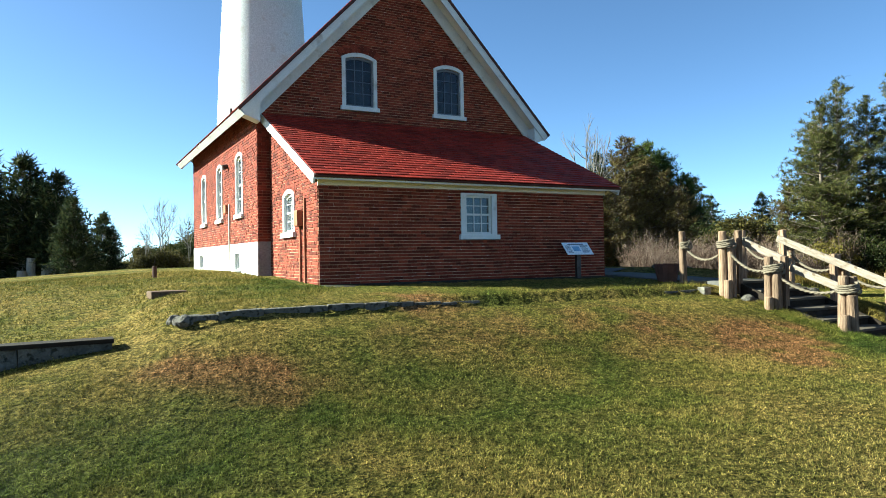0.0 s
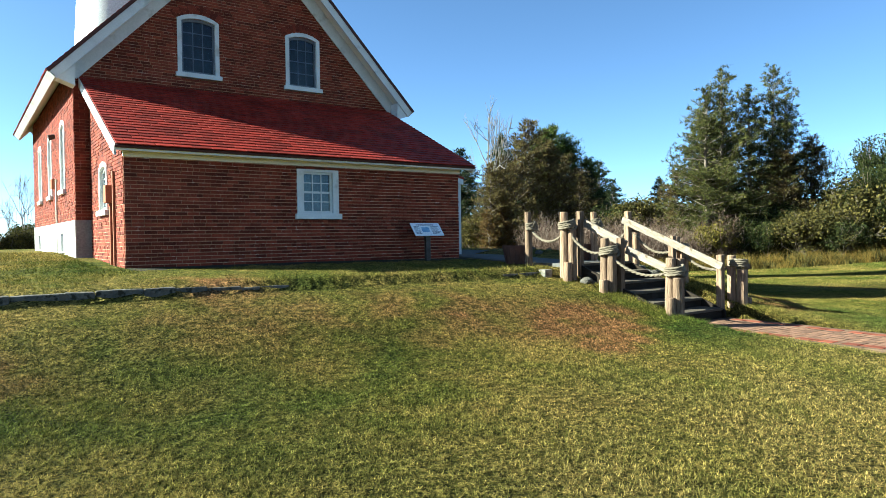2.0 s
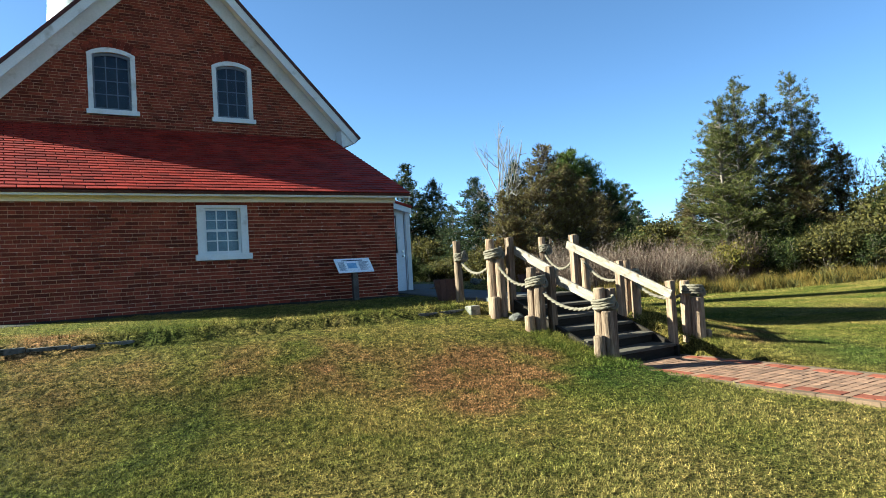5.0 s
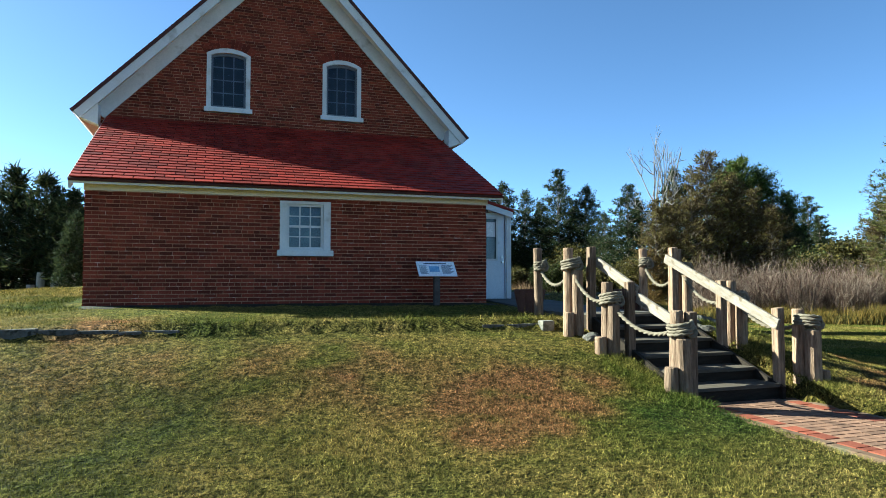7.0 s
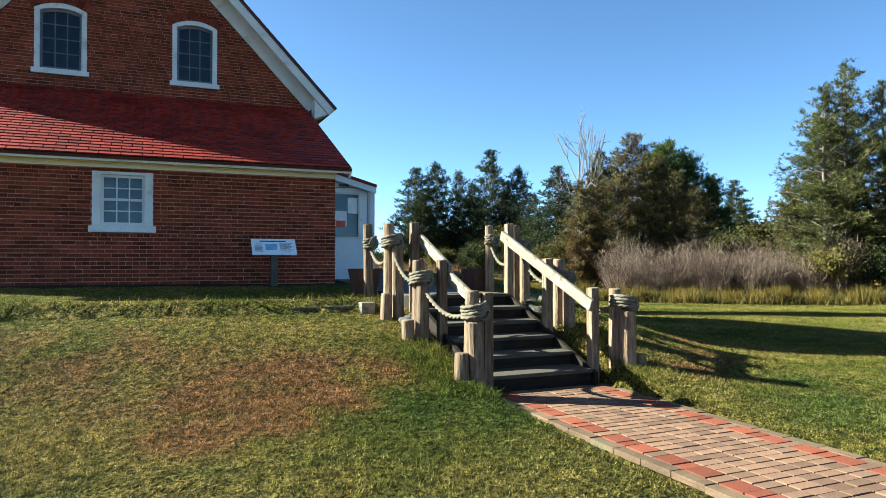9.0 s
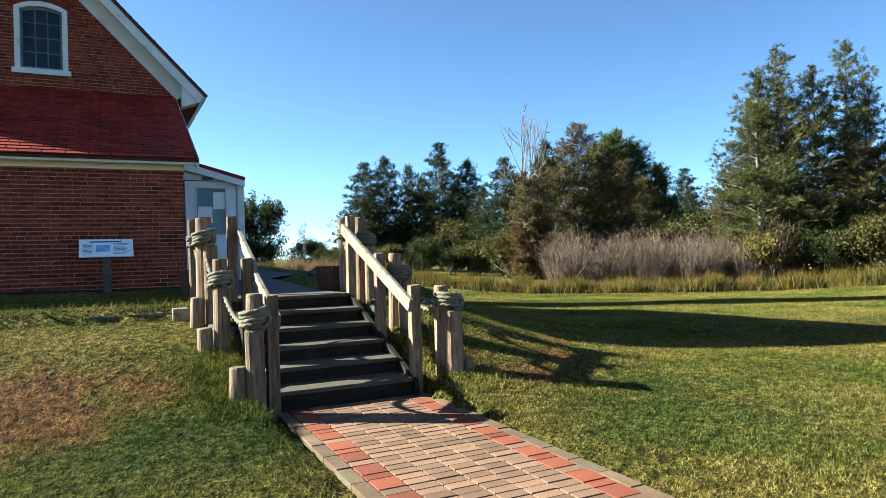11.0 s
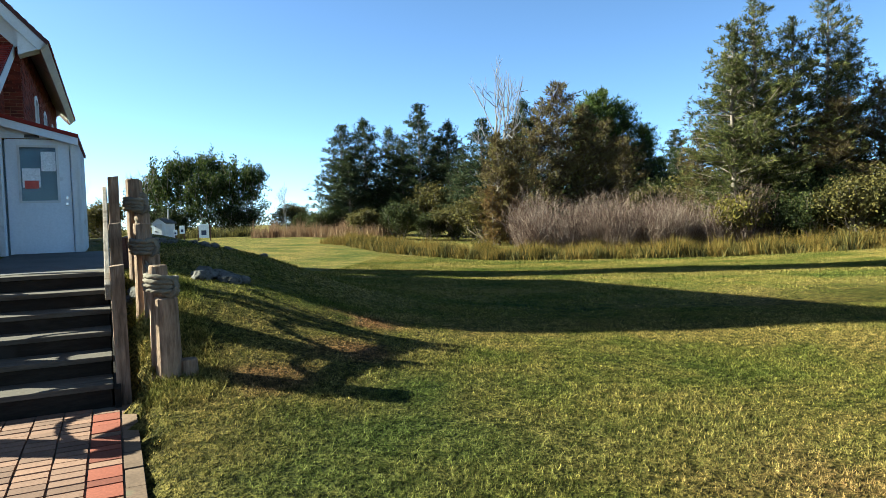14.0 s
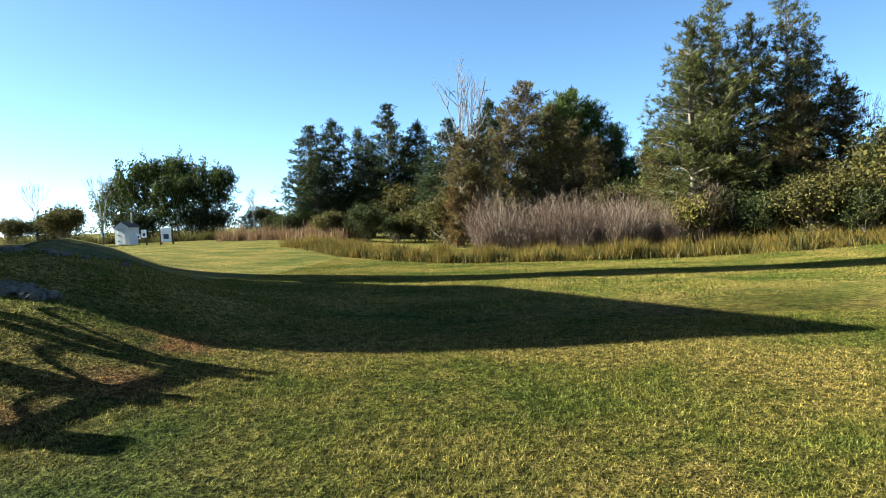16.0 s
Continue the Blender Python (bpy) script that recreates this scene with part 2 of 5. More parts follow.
REED_RED = leaf_material("dry_reeds", [(0.25, (0.158, 0.0864, 0.0504)), (0.5, (0.216, 0.13, 0.072)), (0.75, (0.259, 0.173, 0.0936))], 0.8, 0.2)


def lawn_material(name, blades):
    """Mown grass: greens and straw by a worn-patch attribute and noise in the world."""
    m, nt, bs = nodes_of(name, 0.85, 0.0, 0.03)
    at = nt.nodes.new("ShaderNodeAttribute")
    at.attribute_name = "dry"
    broad, mid, fine = noise_tex(nt, 0.35, 4, None, True), noise_tex(nt, 1.9, 5, None, True), noise_tex(nt, 38, 5, None, True)
    add = nt.nodes.new("ShaderNodeMath")
    add.operation = "MULTIPLY_ADD"
    nt.links.new(mid, add.inputs[0])
    add.inputs[1].default_value = 0.55
    nt.links.new(broad, add.inputs[2])
    green = ramp(nt, add.outputs[0], [(0.5, (0.038, 0.057, 0.0125)), (0.7, (0.104, 0.098, 0.0245)), (0.93, (0.19, 0.139, 0.047))])
    col = mixc(nt, at.outputs["Fac"], green, (0.205, 0.102, 0.053))
    dark_turf, pale = nt.nodes.new("ShaderNodeAttribute"), nt.nodes.new("ShaderNodeAttribute")
    dark_turf.attribute_name, pale.attribute_name = "dark_turf", "pale"
    col = mixc(nt, dark_turf.outputs["Fac"], col, (0.047, 0.071, 0.018))
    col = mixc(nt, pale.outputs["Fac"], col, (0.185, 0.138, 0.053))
    tone = ramp(nt, fine, [(0.38, (0.3, 0.34, 0.27)), (0.62, (1.6, 1.53, 1.4))])
    col = mixc(nt, 1.0, col, tone, "MULTIPLY")
    tuft = ramp(nt, noise_tex(nt, 11, 4, None, True), [(0.38, (0.5, 0.54, 0.46)), (0.62, (1.4, 1.36, 1.28))])
    col = mixc(nt, 1.0, col, tuft, "MULTIPLY")
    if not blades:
        # darkens turf under the blades, their shade put into the colour
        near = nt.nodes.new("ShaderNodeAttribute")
        near.attribute_name = "blade_shade"
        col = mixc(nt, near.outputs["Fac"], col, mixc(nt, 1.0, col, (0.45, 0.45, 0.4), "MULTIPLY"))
    if blades:
        rnd = nt.nodes.new("ShaderNodeNewGeometry").outputs["Random Per Island"]
        col = mixc(nt, 1.0, col, ramp(nt, rnd, [(0.0, (0.42, 0.56, 0.38)), (0.5, (1.05, 1.1, 1.05)), (0.85, (1.3, 1.32, 1.3)), (1.0, (1.75, 1.65, 1.75))]), "MULTIPLY")
    nt.links.new(col, bs.inputs["Base Color"])
    if blades:
        tr = nt.nodes.new("ShaderNodeBsdfTranslucent")
        nt.links.new(col, tr.inputs[0])
        mx = nt.nodes.new("ShaderNodeMixShader")
        mx.inputs[0].default_value = 0.15
        nt.links.new(bs.outputs[0], mx.inputs[1])
        nt.links.new(tr.outputs[0], mx.inputs[2])
        nt.links.new(mx.outputs[0], nt.nodes["Material Output"].inputs[0])
    else:
        bp = nt.nodes.new("ShaderNodeBump")
        bp.inputs["Strength"].default_value, bp.inputs["Distance"].default_value = 1.0, 0.04
        nt.links.new(fine, bp.inputs["Height"])
        bp2 = nt.nodes.new("ShaderNodeBump")
        bp2.inputs["Strength"].default_value, bp2.inputs["Distance"].default_value = 1.0, 0.12
        nt.links.new(noise_tex(nt, 11, 4, None, True), bp2.inputs["Height"])
        nt.links.new(bp2.outputs[0], bp.inputs["Normal"])
        nt.links.new(bp.outputs[0], bs.inputs["Normal"])
    return m


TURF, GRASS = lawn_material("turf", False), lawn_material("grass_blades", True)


# ---- building helpers ----
class Geo:
    """Vertices and faces gathered for one mesh."""

    def __init__(self):
        self.v, self.f = [], []

    def quad8(self, p, open_back=False):
        n = len(self.v)
        self.v += [tuple(q) for q in p]
        faces = [(0, 1, 5, 4), (1, 2, 6, 5), (2, 3, 7, 6), (3, 0, 4, 7), (4, 5, 6, 7)] + ([] if open_back else [(3, 2, 1, 0)])
        self.f += [tuple(n + i for i in q) for q in faces]
        return self

    def box(self, x0, x1, y0, y1, z0, z1, m=None):
        p = [(x0, y0, z0), (x1, y0, z0), (x1, y1, z0), (x0, y1, z0), (x0, y0, z1), (x1, y0, z1), (x1, y1, z1), (x0, y1, z1)]
        return self.quad8([m @ Vector(q) for q in p] if m else p)

    def cyl(self, a, b, r0, r1, n=10, cap=True, wobble=0.0, rnd=None):
        a, b = Vector(a), Vector(b)
        d = (b - a).normalized()
        s = d.orthogonal().normalized()
        t = d.cross(s)
        k = len(self.v)
        for c, r in ((a, r0), (b, r1)):
            for i in range(n):
                w = r * (1 + (rnd.uniform(-wobble, wobble) if rnd else 0))
                self.v.append(tuple(c + (s * math.cos(2 * math.pi * i / n) + t * math.sin(2 * math.pi * i / n)) * w))
        self.f += [(k + i, k + (i + 1) % n, k + n + (i + 1) % n, k + n + i) for i in range(n)]
        if cap:
            self.f += [tuple(k + n + i for i in range(n)), tuple(k + n - 1 - i for i in range(n))]
        return self

    def sweep(self, pts, radius, n=9, lobes=0, twist=0.0, depth=0.0, flat=1.0):
        """A tube along pts; lobes and twist give the strands of a rope."""
        k = len(self.v)
        up = Vector((0, 0, 1))
        run = 0.0
        for i, p in enumerate(pts):
            d = (pts[min(i + 1, len(pts) - 1)] - pts[max(i - 1, 0)]).normalized()
            s = d.cross(up)
            s = s.normalized() if s.length > 0.05 else d.cross(Vector((1, 0, 0))).normalized()
            t = s.cross(d)
            if i:
                run += (p - pts[i - 1]).length
            for j in range(n):
                a = 2 * math.pi * j / n
                r = radius * (1 + depth * math.cos(lobes * a - twist * run))
                self.v.append(tuple(p + s * math.cos(a) * r + t * math.sin(a) * r * flat))
        for i in range(len(pts) - 1):
            for j in range(n):
                self.f.append((k + i * n + j, k + i * n + (j + 1) % n, k + (i + 1) * n + (j + 1) % n, k + (i + 1) * n + j))
        e = k + (len(pts) - 1) * n
        self.f += [tuple(k + n - 1 - j for j in range(n)), tuple(e + j for j in range(n))]
        return self


def mesh_of(name, geo, material, smooth=False):
    me = bpy.data.meshes.new(name)
    me.from_pydata(geo.v, [], geo.f)
    me.materials.append(material)
    if smooth:
        me.shade_smooth()
    me.update()
    return me


def part(name, geo, material, parent=None, label="", m=None, bevel=0.0, smooth=False, kind=""):
    """One mesh object under a thing or a part."""
    me = mesh_of(name, geo, material, smooth)
    if bevel:
        bm = bmesh.new()
        bm.from_mesh(me)
        bmesh.ops.bevel(bm, geom=bm.edges[:], offset=bevel, segments=2, affect="EDGES", profile=0.6)
        bm.to_mesh(me)
        bm.free()
    ob = new(name, me)
    if parent:
        ob.parent = parent
    if m:
        ob.matrix_basis = m
    return tagged(ob, label, kind=kind)


def empty(name, m, label, category, group="", kind=""):
    ob = new(name)
    ob.matrix_basis = m
    return tagged(ob, label, category, group, kind)


# ---- plan: the house stands turned 29 degrees; u along its front, v towards its back ----
HOUSE = pose(-2.42, 13.04, 0, 0, 0, 29.05)
HOUSE_INV = HOUSE.inverted()


def at(u, v, z=0.0):
    return HOUSE @ Vector((u, v, z))


def smooth01(a, b, x):
    t = min(1.0, max(0.0, (x - a) / (b - a)))
    return t * t * (3 - 2 * t)


def along(x, xs, ys):
    return float(np.interp(x, xs, ys))


def lawn_height(x, y):
    return -0.1 * smooth01(5, 13, x) - 0.65 * smooth01(15, 42, y) * smooth01(-8, 14, x) + 1.1 * smooth01(22, 44, x) * smooth01(12, 32, y) + 0.02 * noise.noise((x * 0.3, y * 0.3, 0)) * 1.5


def terrace_height(u, v):
    z = along(v, (-3.3, 0, 3.5, 7), (0.93, 1.07, 1.2, 1.28))
    z -= 0.05 * smooth01(3, 9, u) + 0.11 * smooth01(5, 7.6, u) * smooth01(0, 4, v)
    z -= 0.3 * smooth01(-2.6, -3.7, u) * smooth01(3.5, -3.0, v)
    z -= 0.058 * max(0.0, -u - 2)
    z += 0.15 * smooth01(9.25, 9.9, u) * smooth01(-3.2, -1.0, v)
    return max(z, 0.3)


def ground(x, y):
    """Height of the ground: a lawn with the terrace that carries the house."""
    h = HOUSE_INV @ Vector((x, y, 0))
    u, v = h.x, h.y
    base = lawn_height(x, y)
    brow = 9.45 + 0.75 * smooth01(-3.2, -0.5, v)
    du, dv = max(0.0, u - brow, -24 - u), max(0.0, -3.12 - v, v - 19)
    d = math.hypot(du, dv)
    top = terrace_height(min(u, brow), max(v, -3.12))
    walk_w = smooth01(7.3, 7.5, u) * smooth01(9.3, 9.14, u) * smooth01(-3.55, -3.7, v)
    tread = along(v, (-5.75, -3.7), (-0.16, 0.66)) if v > -5.75 else -0.06 + min(0.0, base)
    if d <= 0:
        return top
    if d > 8:
        return base + (min(tread, base) - base) * walk_w
    ledge = 0.13 * smooth01(0.0, 0.15, dv) * smooth01(8.0, 7.0, u) * smooth01(-3.3, -2.8, u) if v < -3.12 else 0.0
    west = 1 - 0.5 * smooth01(-3.6, -6.5, u)
    share = along(d, (0, 1.3, 2.27, 2.9, 3.35, 3.9, 4.9, 6.6), (1.0, 0.74, 0.42, 0.25, 0.18, 0.115, 0.045, 0.0))
    z = base + (top - ledge - base) * share * (west if v < -3.12 else 1.0)
    return z + (min(tread, z) - z) * walk_w


# worn and straw-coloured patches of the lawn: x, y, radius, strength
DRY = [(-2.75, 7.35, 0.55, 0.95), (-1.85, 7.0, 0.6, 0.95), (4.9, 9.05, 0.4, 0.9), (5.15, 9.7, 0.45, 0.95), (5.3, 10.4, 0.6, 0.95), (5.6, 11.2, 0.5, 0.8), (4.6, 11.0, 0.5, 0.6), (4.4, 9.95, 0.45, 0.6),
       (9.9, 15.0, 0.5, 0.8), (9.55, 12.55, 0.4, 0.85), (10.0, 13.6, 0.4, 0.8), (-0.5, 11.0, 0.7, 0.6), (3.0, 10.4, 1.5, 0.4), (0.2, 9.4, 1.5, 0.36), (6.5, 5.8, 0.8, 0.3), (13.3, 10.4, 1.1, 0.4)]


def dryness(x, y):
    n = 0.6 + 1.1 * noise.noise((x * 1.7, y * 1.7, 3.0)) + 0.5 * noise.noise((x * 5, y * 5, 1.0))
    s = sum(k * math.exp(-((x - a) ** 2 + (y - b) ** 2) / (r * r)) for a, b, r, k in DRY if abs(x - a) < 3 and abs(y - b) < 3)
    return max(0.0, min(0.95, (s * (n + 0.25) - 0.12) * 1.9))


# paler turf and darker green turf, in soft round patches: x, y, radius, strength
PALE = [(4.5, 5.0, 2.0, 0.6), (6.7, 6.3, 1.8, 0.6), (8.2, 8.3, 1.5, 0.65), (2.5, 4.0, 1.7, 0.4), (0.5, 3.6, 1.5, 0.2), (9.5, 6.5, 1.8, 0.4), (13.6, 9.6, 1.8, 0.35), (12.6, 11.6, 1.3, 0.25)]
DARK_TURF = [(10.9, 12.3, 1.1, 0.7), (10.4, 11.0, 0.9, 0.6), (12.2, 11.3, 1.2, 0.1), (-2.6, 5.6, 1.6, 0.5), (7.2, 10.6, 0.7, 0.6), (0.6, 7.0, 1.5, 0.35), (4.6, 6.9, 0.8, 0.3)]


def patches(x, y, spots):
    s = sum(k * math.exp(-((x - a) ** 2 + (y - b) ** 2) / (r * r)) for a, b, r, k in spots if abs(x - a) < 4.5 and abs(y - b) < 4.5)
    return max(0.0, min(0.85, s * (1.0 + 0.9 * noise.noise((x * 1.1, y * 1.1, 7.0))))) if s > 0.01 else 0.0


# ---- ground: one sheet to the horizon ----
def spaced(lo, hi, step, far):
    xs = list(np.arange(lo, hi + 1e-6, step))
    a, d = [], step
    while (a[-1] if a else 0) < far:
        d *= 1.35
        a.append((a[-1] if a else 0) + d)
    return [lo - q for q in reversed(a)] + xs + [hi + q for q in a]


gx, gy = spaced(-18, 26, 0.22, 2500), spaced(-4, 34, 0.22, 2500)
verts = [(x, y, ground(x, y)) for y in gy for x in gx]
nx = len(gx)
faces = [(j * nx + i, j * nx + i + 1, (j + 1) * nx + i + 1, (j + 1) * nx + i) for j in range(len(gy) - 1) for i in range(nx - 1)]
gme = bpy.data.meshes.new("ground")
gme.from_pydata(verts, [], faces)
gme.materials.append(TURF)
gme.attributes.new("dry", "FLOAT", "POINT").data.foreach_set("value", [dryness(x, y) for x, y, _ in verts])
for tone_name, spots in (("pale", PALE), ("dark_turf", DARK_TURF)):
    gme.attributes.new(tone_name, "FLOAT", "POINT").data.foreach_set("value", [patches(x, y, spots) for x, y, _ in verts])
# band of turf under the blades where their shade is painted in
gme.attributes.new("blade_shade", "FLOAT", "POINT").data.foreach_set("value", [smooth01(-0.5, 0.6, y - 0.62 * x) * smooth01(13, 7, y - 0.62 * x) * smooth01(-6, -4, x) * smooth01(21, 18, x) for x, y, _ in verts])
gme.shade_smooth()
tagged(new("ground", gme), "mown lawn with worn straw-coloured patches rising to a terrace", "lawn", kind="structure")


# ---- the brick house ----
house = empty("lighthouse_keepers_house", HOUSE, "red brick keeper's house with red shingle roof and lean-to", "house")
RIDGE_U, RIDGE_Z, PITCH = 3.66, 9.76, 1.04
MAIN_V, MAIN_BACK, WEST_U, EAST_U = 3.56, 13.07, -0.30, 7.62
ADD_E = 7.31
COURSE = 0.0677


def south(v):
    return lambda a, n, z: Vector((a, v - n, z))


def west(u):
    return lambda a, n, z: Vector((u - n, a, z))


def east(u):
    return lambda a, n, z: Vector((u + n, a, z))


def north(v):
    return lambda a, n, z: Vector((a, v + n, z))


def block(geo, to, a0, a1, n0, n1, z0, z1):
    return geo.quad8([to(a0, n0, z0), to(a1, n0, z0), to(a1, n0, z1), to(a0, n0, z1), to(a0, n1, z0), to(a1, n1, z0), to(a1, n1, z1), to(a0, n1, z1)])


def free_spans(a0, a1, z0, z1, holes):
    spans = [(a0, a1)]
    for h0, h1, y0, y1 in holes:
        if y1 > z0 + 0.01 and y0 < z1 - 0.01:
            spans = [s for p, q in spans for s in ((p, min(q, h0)), (max(p, h1), q)) if s[1] - s[0] > 0.015]
    return spans


LONE_BRICK = None


def brick_wall(name, to, ends, z0, z1, holes, thick=0.3, single=None, label="", seed=1, arches=(), bare=False):
    """A mortared wall in courses with real openings; its bricks stand a little proud of the joints."""
    global LONE_BRICK
    rnd = random.Random(seed)
    back, bricks, lone, bands = Geo(), Geo(), [], {}
    rows = int((z1 - z0) / COURSE)
    for r in range(rows):
        lo, hi = z0 + r * COURSE, z0 + (r + 1) * COURSE
        a0, a1 = ends((lo + hi) / 2)
        if a1 - a0 < 0.05:
            continue
        header = r % 7 == 3
        step = 0.1 if header else 0.205
        for p, q in free_spans(a0, a1, lo, hi, holes):
            same = [k for k in bands if k[:2] == (p, q) and bands[k] == r]
            bands[same[0] if same else (p, q, r)] = r + 1
        a = a0 - (0.0 if r % 2 else step / 2 + 0.005)
        while a < a1:
            b = a + step
            for p, q in free_spans(max(a, a0 + 0.002), min(b, a1 - 0.002), lo + 0.012, hi - 0.012, holes):
                n = rnd.uniform(0.007, 0.018)
                j = rnd.uniform(-0.0015, 0.0015)
                if single and q - p > 0.2 and single[0] < p and q < single[1] and single[2] < lo < single[3]:
                    lone.append((p, n, lo + 0.007 + j))
                else:
                    block(bricks, to, p, q, -0.01, n, lo + 0.007 + j, hi - 0.007 + j)
            a = b + 0.008
    for (p, q, first), last in bands.items():
        block(back, to, p, q, -thick, 0.0, z0 + first * COURSE, z0 + last * COURSE + 0.0005)
    for c, half, spring, rise in arches:
        radius = (half * half + rise * rise) / (2 * rise)
        cz, sweep = spring + rise - radius, math.asin(half / radius)
        count = max(7, int(2 * sweep * (radius + 0.1) / 0.075))
        for i in range(count):
            t = -sweep * 1.08 + 2 * sweep * 1.08 * (i + 0.5) / count
            w = sweep * 1.08 / count * 0.86
            pts = []
            for n in (-0.01, 0.014 + rnd.uniform(-0.002, 0.003)):
                for ang, rad in ((t - w, radius + 0.012), (t + w, radius + 0.012), (t + w, radius + 0.2), (t - w, radius + 0.2)):
                    pts.append(to(c + rad * math.sin(ang), n, cz + rad * math.cos(ang)))
            bricks.quad8(pts)
    wall = part(name, back, MORTAR if bare is False else BRICK, house, label)
    if bare:
        return wall
    part("brickwork", bricks, BRICK, wall, kind="stuff")
    if lone:
        if LONE_BRICK is None:
            LONE_BRICK = mesh_of("brick", Geo().box(0, 0.205, 0, 0.02, 0, COURSE - 0.014), BRICK_ONE)
        for p, n, z in lone[:300]:
            ob = new("brick", LONE_BRICK)
            ob.parent = wall
            ob.location = to(p, n, z)
    return wall


def arch_points(half, z0, spring, rise, n=10):
    """Outline from the lower left, over the top, to the lower right."""
    pts = [(-half, z0)]
    if rise > 0:
        radius = (half * half + rise * rise) / (2 * rise)
        sweep = math.asin(half / radius)
        for i in range(n + 1):
            t = -sweep + 2 * sweep * i / n
            pts.append((radius * math.sin(t), spring + rise - radius + radius * math.cos(t)))
    else:
        pts += [(-half + 2 * half * i / n, spring) for i in range(n + 1)]
    return pts + [(half, z0)]


def frame_geo(to, c, outer, inner, n0, n1):
    g = Geo()
    k = len(outer)
    for n in (n0, n1):
        for ring in (outer, inner):
            g.v += [tuple(to(c + a, n, z)) for a, z in ring]
    for i in range(k):
        j = (i + 1) % k
        g.f += [(i, j, k + j, k + i), (2 * k + i, 3 * k + i, 3 * k + j, 2 * k + j), (i, 2 * k + i, 2 * k + j, j), (k + i, k + j, 3 * k + j, 3 * k + i)]
    return g


def window(name, to, c, half, z0, spring, rise, cols, rows, sill=0.11, trim=0.1, paint=None, pale_back=False, meet=None, label="", sash=None):
    """A sash window: masonry trim, sash with glazing bars, panes and a stone sill."""
    paint = paint or WHITE
    inner = arch_points(half - trim, z0 + 0.015, spring - trim * 0.4, max(rise * 0.55, 0.0))
    w = part(name, frame_geo(to, c, arch_points(half, z0, spring, rise), inner, -0.09, 0.03), paint, house, label)
    part("window_sill", block(Geo(), to, c - half - 0.05, c + half + 0.05, -0.08, 0.085, z0 - sill, z0 - 0.002), paint, w, bevel=0.008)
    ih, top = half - trim, spring - trim * 0.4 + rise * 0.5
    bars = frame_geo(to, c, arch_points(ih + 0.004, z0 + 0.01, spring - trim * 0.4 + 0.003, rise * 0.55), arch_points(ih - 0.045, z0 + 0.06, spring - trim * 0.4 - 0.045, max(rise * 0.4, 0.0)), -0.085, -0.03)
    lo, hi = z0 + 0.06, top - 0.03
    for i in range(1, cols):
        a = -ih + 0.045 + (2 * ih - 0.09) * i / cols
        block(bars, to, c + a - 0.011, c + a + 0.011, -0.075, -0.04, lo - 0.01, hi)
    for i in range(1, rows):
        z, b = lo + (hi - lo) * i / rows, 0.022 if i == meet else 0.01
        block(bars, to, c - ih + 0.03, c + ih - 0.03, -0.08, -0.036 if i == meet else -0.042, z - b, z + b)
    part("sash", bars, sash or paint, w)
    for i in range(cols):
        for j in range(rows):
            a = -ih + 0.045 + (2 * ih - 0.09) * i / cols
            b = a + (2 * ih - 0.09) / cols
            y0, y1 = lo + (hi - lo) * j / rows, lo + (hi - lo) * (j + 1) / rows
            pane = part("pane", block(Geo(), to, c + a, c + b, -0.062, -0.058, y0, y1), GLASS, w)
            pane.visible_shadow = False
    # backing sheet: pale, else painted dark for the unlit room
    room = part("pale_back" if pale_back else "pane_backing", block(Geo(), to, c - ih, c + ih, -0.2, -0.19, z0, top + 0.02), PALE_BACKING if pale_back else DARK_ROOM, w)
    return w


def rake(z, drop=0.0):
    """Where the wall meets the roof on both slopes, at a height."""
    h = (RIDGE_Z - 0.25 - z) / PITCH
    return max(WEST_U, RIDGE_U - h), min(EAST_U, RIDGE_U + h)


FLOOR_W, FOUND_Z = 0.7, 2.02
FRONT_WIN = (3.675, 0.465, 2.06, 2.97)
# lean-to
brick_wall("lean_to_front_wall", south(0.0), lambda z: (0.0, ADD_E), 0.72, 3.12, [(3.21, 4.14, 1.97, 2.975)], single=(4.3, 7.2, 1.05, 2.75), label="shaded red brick wall with pale joints", seed=2)


def lean_top(v):
    return 3.0 + (v + 0.0) * 0.52


brick_wall("lean_to_west_wall", west(0.0), lambda z: (max(0.01, (z - 3.04) / 0.52), MAIN_V - 0.01), 0.72, 4.85, [(1.52, 2.42, 2.09, 3.02)], label="sunlit orange-red brick side wall", seed=3, arches=[(1.97, 0.45, 3.0, 0.13)])
brick_wall("lean_to_east_wall", east(ADD_E), lambda z: (max(0.01, (z - 3.04) / 0.52), MAIN_V - 0.01), 0.72, 4.85, [], label="shaded red brick side wall", seed=4)
window("lean_to_window", south(0.0), *FRONT_WIN[:2], 2.06, 2.97, 0.0, 3, 4, pale_back=True, meet=2, trim=0.13, label="white six-over-six sash window in the lean-to")
window("lean_to_side_window", west(0.0), 1.97, 0.45, 2.17, 3.0, 0.13, 2, 4, pale_back=True, meet=2, trim=0.1, label="white arched sash window in a sunlit wall")
part("frieze_board", block(Geo(), south(0.0), -0.02, ADD_E + 0.02, 0.02, 0.05, 3.03, 3.27), CREAM, house, "cream frieze board under the eave")
# main block
UPPER = [(2.345, 0.485), (4.99, 0.475)]
brick_wall("gable_wall", south(MAIN_V), rake, 4.2, RIDGE_Z - 0.3, [(c - h, c + h, 5.37, 6.76) for c, h in UPPER], label="tall red brick gable wall in shade", seed=5, arches=[(c, h, 6.74, 0.14) for c, h in UPPER])
